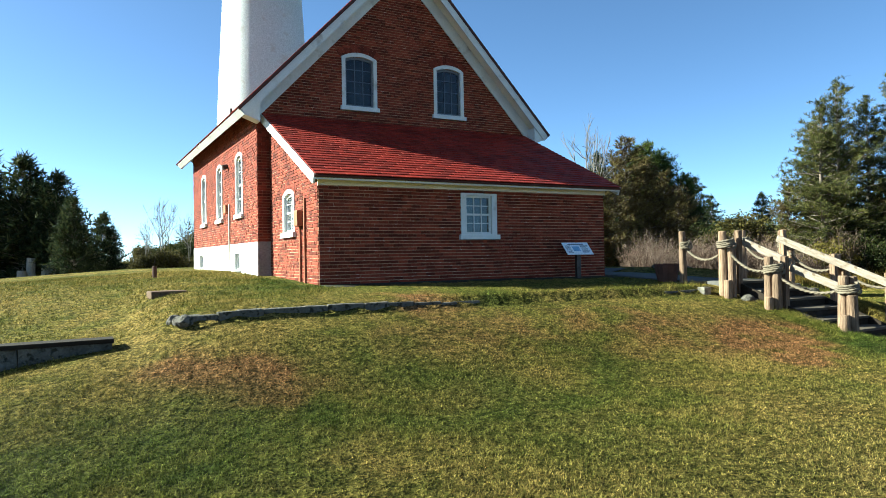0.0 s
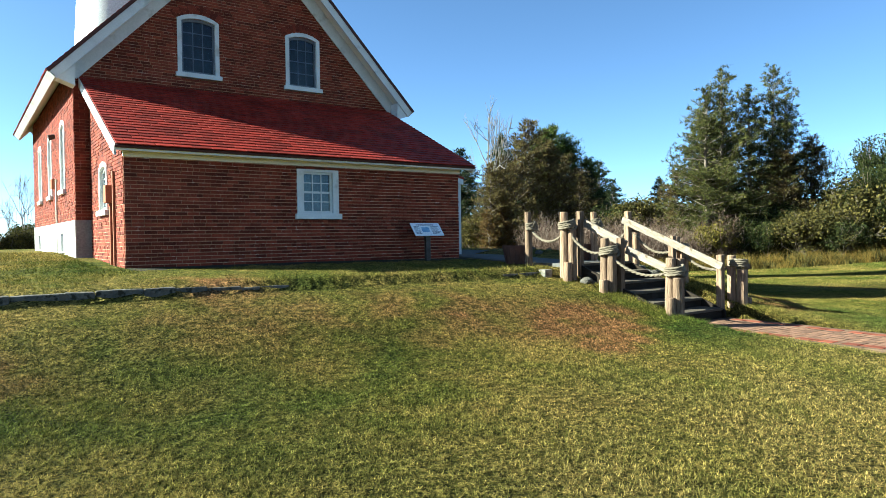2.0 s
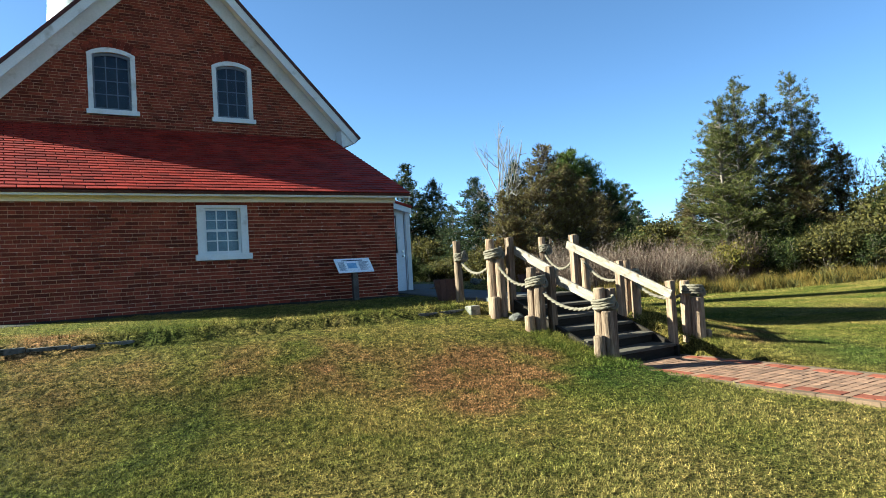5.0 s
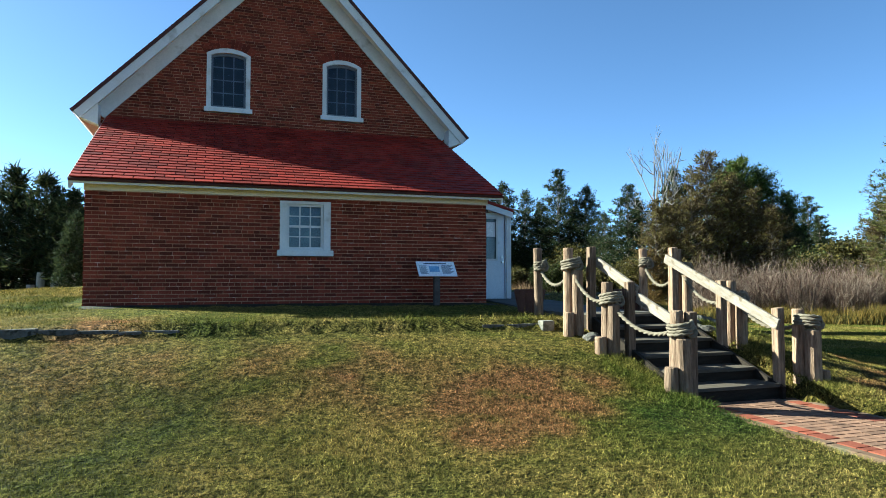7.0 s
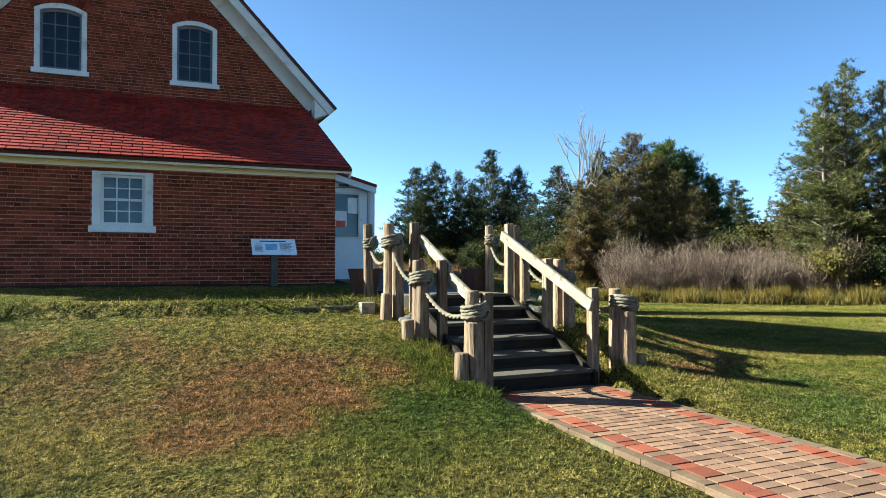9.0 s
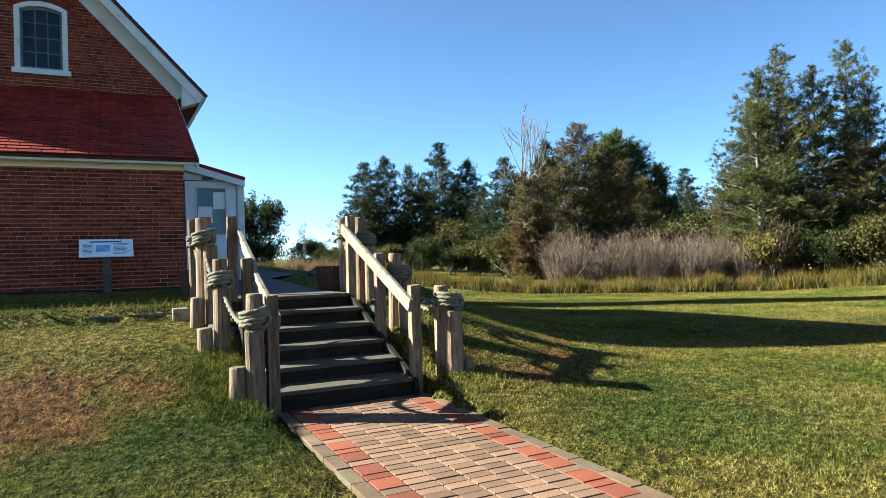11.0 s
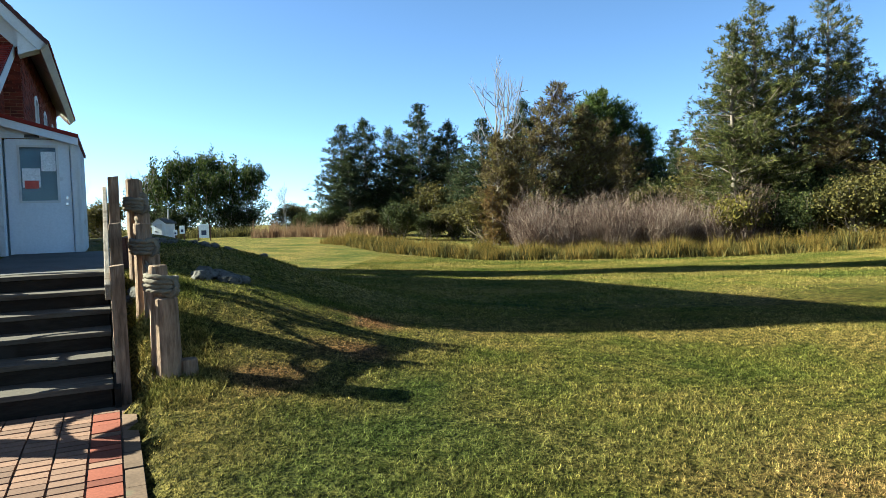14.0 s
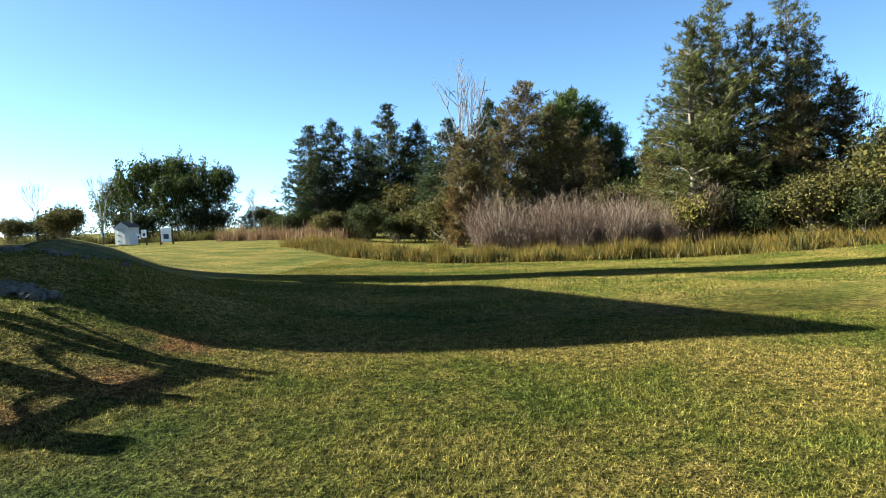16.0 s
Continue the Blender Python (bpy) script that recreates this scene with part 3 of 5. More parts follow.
for c, h in UPPER:
    window("gable_window", south(MAIN_V), c, h, 5.48, 6.74, 0.14, 3, 4, sash=SASH_GREY, label="dark twelve-pane gable window in a white arched frame")
WEST_WINS = [(5.5, 0.43), (8.18, 0.43), (10.85, 0.43)]
brick_wall("west_wall", west(WEST_U), lambda z: (MAIN_V, MAIN_BACK), FOUND_Z, 5.35, [(c - h, c + h, 2.7, 4.33) for c, h in WEST_WINS], label="sunlit orange-red brick side wall", seed=6, arches=[(c, h, 4.3, 0.14) for c, h in WEST_WINS])
for c, h in WEST_WINS:
    window("tall_window", west(WEST_U), c, h, 2.79, 4.3, 0.14, 2, 4, meet=2, label="tall narrow white sash window with an arched head")
brick_wall("front_return_wall", south(MAIN_V), lambda z: (WEST_U, 0.0), FOUND_Z, 5.0, [], label="narrow return of red brick", seed=7)
EAST_WINS = [(6.3, 0.4), (8.6, 0.4), (11.0, 0.4)]
brick_wall("east_wall", east(EAST_U), lambda z: (MAIN_V, MAIN_BACK), 0.72, 5.35, [(c - h, c + h, 2.8, 4.5) for c, h in EAST_WINS], label="shaded red brick side wall", seed=8, arches=[(c, h, 4.47, 0.13) for c, h in EAST_WINS])
for c, h in EAST_WINS:
    window("tall_window", east(EAST_U), c, h, 2.9, 4.47, 0.13, 2, 4, meet=2, label="tall narrow sash window with an arched head in shade")
brick_wall("north_wall", north(MAIN_BACK), rake, 0.72, RIDGE_Z - 0.3, [], label="red brick rear gable", seed=9, bare=True)
# whitewashed foundation with cellar windows
fg = Geo()
for p, q in ((MAIN_V - 0.02, 5.42), (6.1, 10.95), (11.75, MAIN_BACK)):
    block(fg, west(WEST_U), p, q, -0.3, 0.03, FLOOR_W, FOUND_Z)
for p, q in ((5.42, 6.1), (10.95, 11.75)):
    block(fg, west(WEST_U), p, q, -0.3, 0.03, FLOOR_W, 1.3)
    block(fg, west(WEST_U), p, q, -0.3, 0.03, 1.78, FOUND_Z)
block(fg, south(MAIN_V), WEST_U, -0.0, -0.1, 0.02, FLOOR_W, FOUND_Z)
part("foundation", fg, FOUND, house, "flaking whitewashed stone foundation")
for c, h in ((5.76, 0.34), (11.35, 0.4)):
    window("cellar_window", west(WEST_U - 0.01), c, h, 1.3, 1.78, 0.0, 2, 1, sill=0.0, trim=0.05, label="small dark cellar window")


# roofs
def slope_frame(origin, a, s):
    a, s = Vector(a).normalized(), Vector(s).normalized()
    n = a.cross(s)
    return Matrix((a, s, n)).transposed().to_4x4(), Vector(origin)


LONE_TAB = None


def shingled(roof, m, width, length, seed, rows_single=0, tab=0.32, show=0.165):
    """Courses of tabbed shingles over a roof deck; m places x along the eave, y up the slope, z out."""
    global LONE_TAB
    rnd = random.Random(seed)
    tabs = Geo()
    lone = 0
    for r in range(int(length / show) + 1):
        y0 = r * show - 0.02
        y1 = min(y0 + show + 0.05, length)
        x = -(tab / 2 if r % 2 else 0.0)
        while x < width:
            p, q = max(x, 0) + 0.008, min(x + tab, width) - 0.008
            if q - p > 0.02:
                j = rnd.uniform(0, 0.006)
                full = q - p > tab - 0.02 and y1 - y0 > show + 0.04
                if rows_single and full and 1 <= r < rows_single and lone < 300:
                    if LONE_TAB is None:
                        g = Geo().quad8([(0.008, 0, 0), (tab - 0.008, 0, 0), (tab - 0.008, show + 0.05, -0.008), (0.008, show + 0.05, -0.008), (0.008, 0, 0.018), (tab - 0.008, 0, 0.018), (tab - 0.008, show + 0.05, 0.0), (0.008, show + 0.05, 0.0)])
                        LONE_TAB = mesh_of("shingle", g, SHINGLE_ONE)
                    ob = new("shingle", LONE_TAB)
                    ob.parent = roof
                    ob.matrix_basis = m @ Matrix.Translation((x, y0 - j, 0.006 + j * 0.4))
                    lone += 1
                else:
                    h = 0.006 + j * 0.4
                    tabs.quad8([m @ Vector(c) for c in ((p, y0 - j, h), (q, y0 - j, h), (q, y1, h - 0.008), (p, y1, h - 0.008), (p, y0 - j, h + 0.018), (q, y0 - j, h + 0.018), (q, y1, h), (p, y1, h))])
            x += tab
    part("shingle_field", tabs, SHINGLE, roof, kind="stuff")


# lean-to roof: eave at v = -0.38, top against the gable wall
LEAN_W = 7.72
s_len = math.hypot(MAIN_V + 0.38, 5.1 - 3.2)
r3, o3 = slope_frame((-0.19, -0.38, 3.2), (1, 0, 0), (0, MAIN_V + 0.38, 1.9))
mlean = Matrix.Translation(o3) @ r3
lean_roof = part("lean_to_roof", Geo().box(0, LEAN_W, 0, s_len - 0.005, -0.05, -0.004, mlean), GAP_SHADE_DECK, house, "low red shingle lean-to roof half in shade")
shingled(lean_roof, mlean, LEAN_W, s_len, 11, rows_single=13)
part("eave_fascia", Geo().box(0.0, LEAN_W, -0.012, 0.02, -0.105, -0.052, mlean), WHITE, house, "white fascia board")
part("eave_gutter", Geo().box(-0.01, LEAN_W + 0.01, -0.03, -0.013, -0.058, -0.012, mlean), DARK_EDGE, house, "dark red drip edge")
part("eave_soffit", Geo().box(0.03, LEAN_W - 0.03, 0.02, 0.46, -0.085, -0.065, mlean), CREAM, house, "cream soffit boards")
for x0, x1 in ((-0.014, 0.022), (LEAN_W - 0.022, LEAN_W + 0.014)):
    part("verge_board", Geo().box(x0, x1, 0, s_len - 0.01, -0.2, -0.006, mlean), WHITE, house, "white verge board")

# main roof
EAVE_OUT = 0.51
half_run = RIDGE_U - WEST_U + EAVE_OUT
run_len = half_run * math.hypot(1, PITCH)
deck_v0, deck_v1 = MAIN_V - 0.43, MAIN_BACK + 0.43
for side in (-1, 1):
    eave = Vector((RIDGE_U + side * half_run, deck_v0 if side > 0 else deck_v1, RIDGE_Z - half_run * PITCH))
    rm, _ = slope_frame(eave, (0, 1 if side > 0 else -1, 0), (-side, 0, PITCH))
    m = Matrix.Translation(eave) @ rm
    width = deck_v1 - deck_v0
    roof = part("main_roof", Geo().box(0, width, 0, run_len - 0.01, -0.06, -0.004, m), GAP_SHADE_DECK, house, "steep red shingle roof")
    shingled(roof, m, width, run_len, 12 + side)
    part("eave_fascia", Geo().box(0, width, -0.025, 0.012, -0.2, -0.02, m), WHITE, house, "white fascia board")
    part("soffit", Geo().box(0.02, width - 0.02, 0.014, 0.62, -0.15, -0.13, m), CREAM, house, "cream boarded soffit")
    # barge boards, gable soffit and frieze along the rake, front and back
    for near in (True, False):
        front = near == (side > 0)
        e0, e1 = (0.0, 0.035) if front else (width - 0.035, width)
        i0, i1 = (0.036, 0.42) if front else (width - 0.42, width - 0.036)
        w0, w1 = (0.385, 0.425) if front else (width - 0.425, width - 0.385)
        part("barge_board", Geo().box(e0, e1, -0.02, run_len - 0.02, -0.24, -0.062, m), WHITE, house, "weathered white barge board")
        part("rake_soffit", Geo().box(i0, i1, 0.0, run_len - 0.05, -0.16, -0.135, m), CREAM, house, "pale soffit of the gable overhang")
        part("rake_frieze", Geo().box(w0, w1, 0.35, run_len - 0.12, -0.46, -0.162, m), WHITE, house, "weathered white frieze board on the gable")
        part("drip_edge", Geo().box(e0 - 0.02, e1 + 0.02, -0.03, run_len, -0.06, 0.012, m), DARK_EDGE, house, "dark metal roof edge")
    # boxed end of the eave at the gable
    x0, x1 = (0.037, 0.4) if side > 0 else (width - 0.4, width - 0.037)
    p = [m @ Vector(q) for q in ((x0, 0.02, -0.2), (x1, 0.02, -0.2))]
    zl = p[0].z
    u_in, u_out = RIDGE_U + side * (half_run - 0.5), p[0].x
    part("eave_return", Geo().quad8([(u_in, p[0].y, zl - 0.16), (u_out, p[0].y, zl - 0.03), (u_out, p[1].y, zl - 0.03), (u_in, p[1].y, zl - 0.16), (u_in, p[0].y, zl + 0.3), (u_out, p[0].y, zl + 0.03), (u_out, p[1].y, zl + 0.03), (u_in, p[1].y, zl + 0.3)]), WHITE, house, "white boxed eave return")

# fittings on the sunlit side walls
part("meter_box", block(Geo(), west(0.0), 0.93, 1.17, 0.012, 0.15, 2.27, 2.6), BROWN_METAL, house, "brown electric meter box", bevel=0.02)
for a, z0, z1 in ((0.78, 0.9, 2.84), (1.1, 0.9, 2.27)):
    part("conduit", Geo().cyl((-0.035, a, z0), (-0.035, a, z1), 0.028, 0.028, 8), BROWN_METAL, house, "brown conduit on the wall")
part("conduit", Geo().cyl((WEST_U - 0.035, 6.75, 1.2), (WEST_U - 0.035, 6.75, 3.15), 0.022, 0.022, 8), CREAM, house, "painted conduit on the wall")
part("junction_box", block(Geo(), west(WEST_U), 6.8, 7.08, 0.012, 0.13, 2.9, 3.15), BROWN_METAL, house, "brown junction box", bevel=0.015)
part("wall_light", Geo().cyl((WEST_U - 0.012, 6.95, 4.25), (WEST_U - 0.16, 6.95, 4.2), 0.06, 0.075, 12), DARK_METAL, house, "small dark wall light", bevel=0.006)
part("vent_pipe", Geo().cyl((WEST_U + 0.15, 7.2, 5.3), (WEST_U + 0.15, 7.2, 5.95), 0.04, 0.04, 10), DARK_METAL, house, "dark vent pipe through the roof")

# entrance porch, white boards, with a half-glazed door
PV, PE = 1.62, 8.57
pg = Geo()
top_at = lambda u: 3.46 - (u - ADD_E) * 0.28
block(pg, south(PV), ADD_E + 0.012, 7.46, -0.1, 0.0, 0.95, 3.3)
block(pg, south(PV), 8.5, PE, -0.1, 0.0, 0.95, 3.07)
pg.quad8([(7.46, PV, 3.07), (8.5, PV, 3.07), (8.5, PV + 0.1, 3.07), (7.46, PV + 0.1, 3.07), (7.46, PV, top_at(7.46) - 0.03), (8.5, PV, top_at(8.5) - 0.03), (8.5, PV + 0.1, top_at(8.5) - 0.03), (7.46, PV + 0.1, top_at(7.46) - 0.03)])
block(pg, east(PE), PV, MAIN_V + 1.6, -0.1, 0.0, 0.95, 3.06)
part("porch_wall", pg, PORCH_PAINT, house, "white boarded porch wall in shade")
batten = lambda *a: part("porch_batten", block(Geo(), *a), WHITE, house)
for a in (8.56, PE - 0.04):
    batten(south(PV), a, a + 0.05, 0.002, 0.022, 0.95, 3.06)
for a in (7.36, 8.49):
    batten(south(PV), a, a + 0.07, 0.002, 0.03, 1.0, 3.1)
batten(south(PV), 7.432, 8.488, 0.002, 0.03, 3.06, 3.13)
for i in range(9):
    batten(east(PE), PV + 0.1 + i * 0.4, PV + 0.14 + i * 0.4, 0.002, 0.02, 0.95, 3.06)
pr = Geo().quad8([(ADD_E + 0.012, PV - 0.16, top_at(ADD_E) - 0.03), (PE + 0.05, PV - 0.16, top_at(PE + 0.05) - 0.03), (PE + 0.05, MAIN_V + 1.7, top_at(PE + 0.05) - 0.03), (ADD_E + 0.012, MAIN_V + 1.7, top_at(ADD_E) - 0.03),
                  (ADD_E + 0.012, PV - 0.16, top_at(ADD_E) + 0.04), (PE + 0.05, PV - 0.16, top_at(PE + 0.05) + 0.04), (PE + 0.05, MAIN_V + 1.7, top_at(PE + 0.05) + 0.04), (ADD_E + 0.012, MAIN_V + 1.7, top_at(ADD_E) + 0.04)])
part("porch_roof", pr, SHINGLE, house, "red porch roof", bevel=0.01)
part("porch_fascia", Geo().quad8([(ADD_E + 0.012, PV - 0.14, top_at(ADD_E) - 0.17), (PE + 0.04, PV - 0.14, top_at(PE) - 0.17), (PE + 0.04, PV - 0.1, top_at(PE) - 0.17), (ADD_E + 0.012, PV - 0.1, top_at(ADD_E) - 0.17),
                                  (ADD_E + 0.012, PV - 0.14, top_at(ADD_E) - 0.032), (PE + 0.04, PV - 0.14, top_at(PE) - 0.032), (PE + 0.04, PV - 0.1, top_at(PE) - 0.032), (ADD_E + 0.012, PV - 0.1, top_at(ADD_E) - 0.032)]), PORCH_PAINT, house, "white porch fascia")
D0, D1, DZ = 7.5, 8.46, 1.03
dg = Geo()
P = south(PV)
for a0, a1, z0, z1 in ((D0, D0 + 0.19, DZ, 3.05), (D1 - 0.19, D1, DZ, 3.05), (D0 + 0.19, D1 - 0.19, DZ, 1.97), (D0 + 0.19, D1 - 0.19, 2.93, 3.05)):
    block(dg, P, a0, a1, -0.07, -0.025, z0, z1)
door = part("porch_door", dg, PORCH_PAINT, house, "white half-glazed porch door, closed, with notices on its pane")
part("door_trim", frame_geo(P, 7.98, arch_points(0.31, 1.95, 2.95, 0), arch_points(0.27, 1.99, 2.91, 0), -0.03, -0.012), WHITE, door)
part("pane", block(Geo(), P, D0 + 0.19, D1 - 0.19, -0.05, -0.045, 1.97, 2.93), GLASS, door).visible_shadow = False
# pale sheet behind the pane stands in for the sky's reflection
part("pane_backing", block(Geo(), P, D0 - 0.05, D1 + 0.05, -0.2, -0.18, DZ, 3.05), PALE_BACKING, door)
for a0, a1, z0, z1 in ((8.02, 8.24, 2.5, 2.84), (7.73, 8.0, 2.22, 2.55)):
    part("notice", block(Geo(), P, a0, a1, -0.044, -0.041, z0, z1), PAPER, door, "white paper notice")
part("notice_print", block(Geo(), P, 7.76, 7.97, -0.0405, -0.039, 2.2, 2.34), RED_PRINT, door)
part("door_knob", Geo().cyl((8.39, PV + 0.025, 1.92), (8.39, PV - 0.06, 1.92), 0.022, 0.032, 12), CHROME, door, bevel=0.006)
part("door_lock", Geo().cyl((8.39, PV + 0.025, 2.03), (8.39, PV - 0.01, 2.03), 0.026, 0.026, 12), CHROME, door)
part("door_plate", block(Geo(), P, 7.8, 8.02, 0.031, 0.045, 3.07, 3.12), DARK_METAL, door)
part("door_sill", block(Geo(), P, D0 - 0.06, D1 + 0.06, -0.08, 0.1, 0.93, DZ - 0.005), WOOD_DARK_SHADE, house, "worn wooden door sill", bevel=0.008)

# ---- tower ----
TV = 18.45
tower = empty("lighthouse_tower", HOUSE @ Matrix.Translation((RIDGE_U, TV, 0.9)), "white-painted tapering brick light tower, paint flaking", "lighthouse")
tg, rings, seg = Geo(), 26, 48
for i in range(rings + 1):
    z = 18.2 * i / rings
    for j in range(seg):
        a = 2 * math.pi * j / seg
        r = 2.46 - 0.0538 * z + 0.012 * noise.noise((math.cos(a) * 3, math.sin(a) * 3, z))
        tg.v.append((r * math.cos(a), r * math.sin(a), z))
tg.f = [(i * seg + j, i * seg + (j + 1) % seg, (i + 1) * seg + (j + 1) % seg, (i + 1) * seg + j) for i in range(rings) for j in range(seg)]
tg.f.append(tuple(rings * seg + j for j in range(seg)))
part("shaft", tg, TOWER, tower, "white shaft with flaking paint", smooth=True)
part("gallery", Geo().cyl((0, 0, 18.2), (0, 0, 18.55), 1.6, 2.1, 32).cyl((0, 0, 18.55), (0, 0, 18.7), 2.15, 2.15, 32), DARK_METAL, tower, "dark gallery deck")
part("lantern", Geo().cyl((0, 0, 18.7), (0, 0, 20.6), 1.2, 1.2, 10).cyl((0, 0, 20.6), (0, 0, 21.6), 1.4, 0.12, 10), DARK_METAL, tower, "dark lantern room")
link = part("covered_passage", Geo().box(RIDGE_U - 1.0, RIDGE_U + 1.0, MAIN_BACK + 0.02, TV - 2.2, 0.9, 3.6), BRICK, house, "brick passage to the tower")
brick_wall("front_return_wall", south(MAIN_V), lambda z: (ADD_E, EAST_U), 0.72, 5.0, [], label="narrow return of red brick", seed=10)


# ---- timber steps up the terrace ----
S0, S1 = 7.56, 9.02
RISE, TREADS = 0.163, 6
stairs = empty("timber_steps", HOUSE @ Matrix.Translation((0, 0, 0)), "weathered timber steps with thick plank risers up the bank", "stairs")
STEP_V = [-5.74 + 0.412 * i for i in range(6)]
rs = random.Random(21)
for i, v in enumerate(STEP_V):
    z = 0.01 + RISE * (i + 1)
    deep = 0.42 if i < 5 else 0.5
    skew = rs.uniform(-0.008, 0.008)
    # risers carry shade in their colour, treads a paler sunlit tone
    part("riser", Geo().box(S0 + 0.01, S1 - 0.01, v + skew, v + 0.05 + skew, z - RISE - (0.12 if i == 0 else 0.02), z - 0.047), WOOD_DARK_SHADE, stairs, bevel=0.006)
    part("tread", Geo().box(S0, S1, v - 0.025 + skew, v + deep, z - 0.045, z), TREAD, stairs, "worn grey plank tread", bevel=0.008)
for u in (S0 - 0.055, S1 + 0.005):
    g = Geo()
    pts = [(-5.8, -0.1), (-3.3, 0.55), (-3.3, 0.97), (-3.66, 0.97), (-5.8, 0.13)]
    n = len(pts)
    g.v = [(u, a, b) for a, b in pts] + [(u + 0.05, a, b) for a, b in pts]
    g.f = [tuple(range(n - 1, -1, -1)), tuple(range(n, 2 * n))] + [(i, (i + 1) % n, n + (i + 1) % n, n + i) for i in range(n)]
    part("stringer", g, WOOD_DARK_SHADE, stairs)


def sawn_post(w, h, seed):
    """A square post with worn corners and a slightly sloped top."""
    r = random.Random(seed)
    g = Geo()
    lean = (r.uniform(-0.01, 0.01), r.uniform(-0.01, 0.01))
    g.quad8([(-w, -w, 0), (w, -w, 0), (w, w, 0), (-w, w, 0), (-w + lean[0], -w + lean[1], h - 0.012), (w + lean[0], -w + lean[1], h), (w + lean[0], w + lean[1], h + 0.004), (-w + lean[0], w + lean[1], h - 0.008)])
    return g


def handrail(name, u, posts, rails, label):
    base = empty(name, HOUSE @ Matrix.Translation((u, posts[1][0], 0)), label, "handrail", "handrails of the steps")
    for i, (v, z0, z1) in enumerate(posts):
        part("post", sawn_post(0.055, z1 - z0, i + int(u * 10)), WOOD, base, m=Matrix.Translation((0, v - posts[1][0], z0)), bevel=0.008)
    for (v0, z0), (v1, z1), side in rails:
        a, b = Vector((side, v0 - posts[1][0], z0)), Vector((side, v1 - posts[1][0], z1))
        d = b - a
        m = Matrix.Translation(a) @ Euler((math.atan2(d.z, d.y), 0, 0)).to_matrix().to_4x4()
        part("rail", Geo().box(-0.022, 0.022, 0, d.length, -0.072, 0.072), WOOD_LIGHT, base, "sun-bleached plank rail", m=m, bevel=0.007)
    return base


handrail("handrail", 9.1, [(-5.67, -0.05, 1.15), (-4.64, 0.3, 1.51), (-3.55, 0.75, 2.04)], [((-5.76, 0.93), (-3.48, 1.86), -0.082)], "wooden handrail with one long pale plank on three posts")
handrail("handrail", 7.52, [(-5.9, -0.05, 1.13), (-4.66, 0.3, 1.49), (-3.65, 0.75, 2.02)], [((-5.82, 0.86), (-4.72, 1.27), 0.08), ((-4.72, 1.36), (-3.7, 1.79), 0.08)], "wooden handrail with two pale planks on three posts")


# ---- round posts, tied in bundles with thick rope ----
def log_post(r, h, seed):
    """A debarked log: tapered, uneven, with a worn, rounded top."""
    rnd = random.Random(seed)
    g, seg, ring = Geo(), 14, 9
    ph = [rnd.uniform(0, 6.28) for _ in range(3)]
    for i in range(ring + 2):
        t = min(1.0, i / ring)
        rr = r * (1.03 - 0.08 * t) * (0.87 if i > ring else 1)
        z = h * t if i <= ring else h + 0.012
        for j in range(seg):
            a = 2 * math.pi * j / seg
            w = rr * (1 + 0.035 * math.sin(2 * a + ph[0] + t * 2) + 0.025 * math.sin(5 * a + ph[1]))
            g.v.append((w * math.cos(a), w * math.sin(a), z))
    g.f = [(i * seg + j, i * seg + (j + 1) % seg, (i + 1) * seg + (j + 1) % seg, (i + 1) * seg + j) for i in range(ring + 1) for j in range(seg)]
    g.f.append(tuple((ring + 1) * seg + j for j in range(seg)))
    return g


def wooden_post(u, v, top, r, seed, label):
    p = at(u, v)
    z0 = ground(p.x, p.y) - 0.12
    ob = part("wooden_post", log_post(r, top - z0 - 0.012, seed), WOOD, None, label, m=Matrix.Translation((p.x, p.y, z0)) @ pose(0, 0, 0, random.Random(seed).uniform(-1, 1), random.Random(seed + 9).uniform(-1, 1), 0), smooth=False)
    return tagged(ob, category="post", group="rope fence posts")


TALL, MID, STUB = "weathered round wooden post with rope round it", "shorter round wooden post lashed to a taller one", "low round wooden stub at the foot of a post"
POSTS = [(7.2, -2.55, 2.04, 0.075, TALL), (7.18, -3.56, 2.0, 0.08, TALL), (7.27, -3.7, 1.66, 0.085, MID), (7.08, -3.74, 1.03, 0.08, STUB),
         (7.25, -4.51, 1.485, 0.085, TALL), (7.235, -4.68, 1.18, 0.085, MID), (7.07, -4.63, 0.74, 0.08, STUB),
         (7.36, -5.82, 1.145, 0.085, TALL), (7.345, -6.0, 0.82, 0.09, MID), (7.185, -5.96, 0.487, 0.08, STUB),
         (9.39, -2.37, 2.07, 0.075, TALL), (9.31, -3.4, 2.02, 0.08, TALL), (9.4, -3.52, 1.62, 0.08, MID),
         (9.33, -4.55, 1.5, 0.085, TALL), (9.41, -4.69, 1.19, 0.085, MID), (9.4, -5.72, 1.13, 0.08, TALL), (9.45, -5.89, 0.87, 0.1, MID), (9.6, -5.92, 0.34, 0.075, STUB)]
for i, (u, v, top, r, label) in enumerate(POSTS):
    wooden_post(u, v, top, r, 40 + i, label)


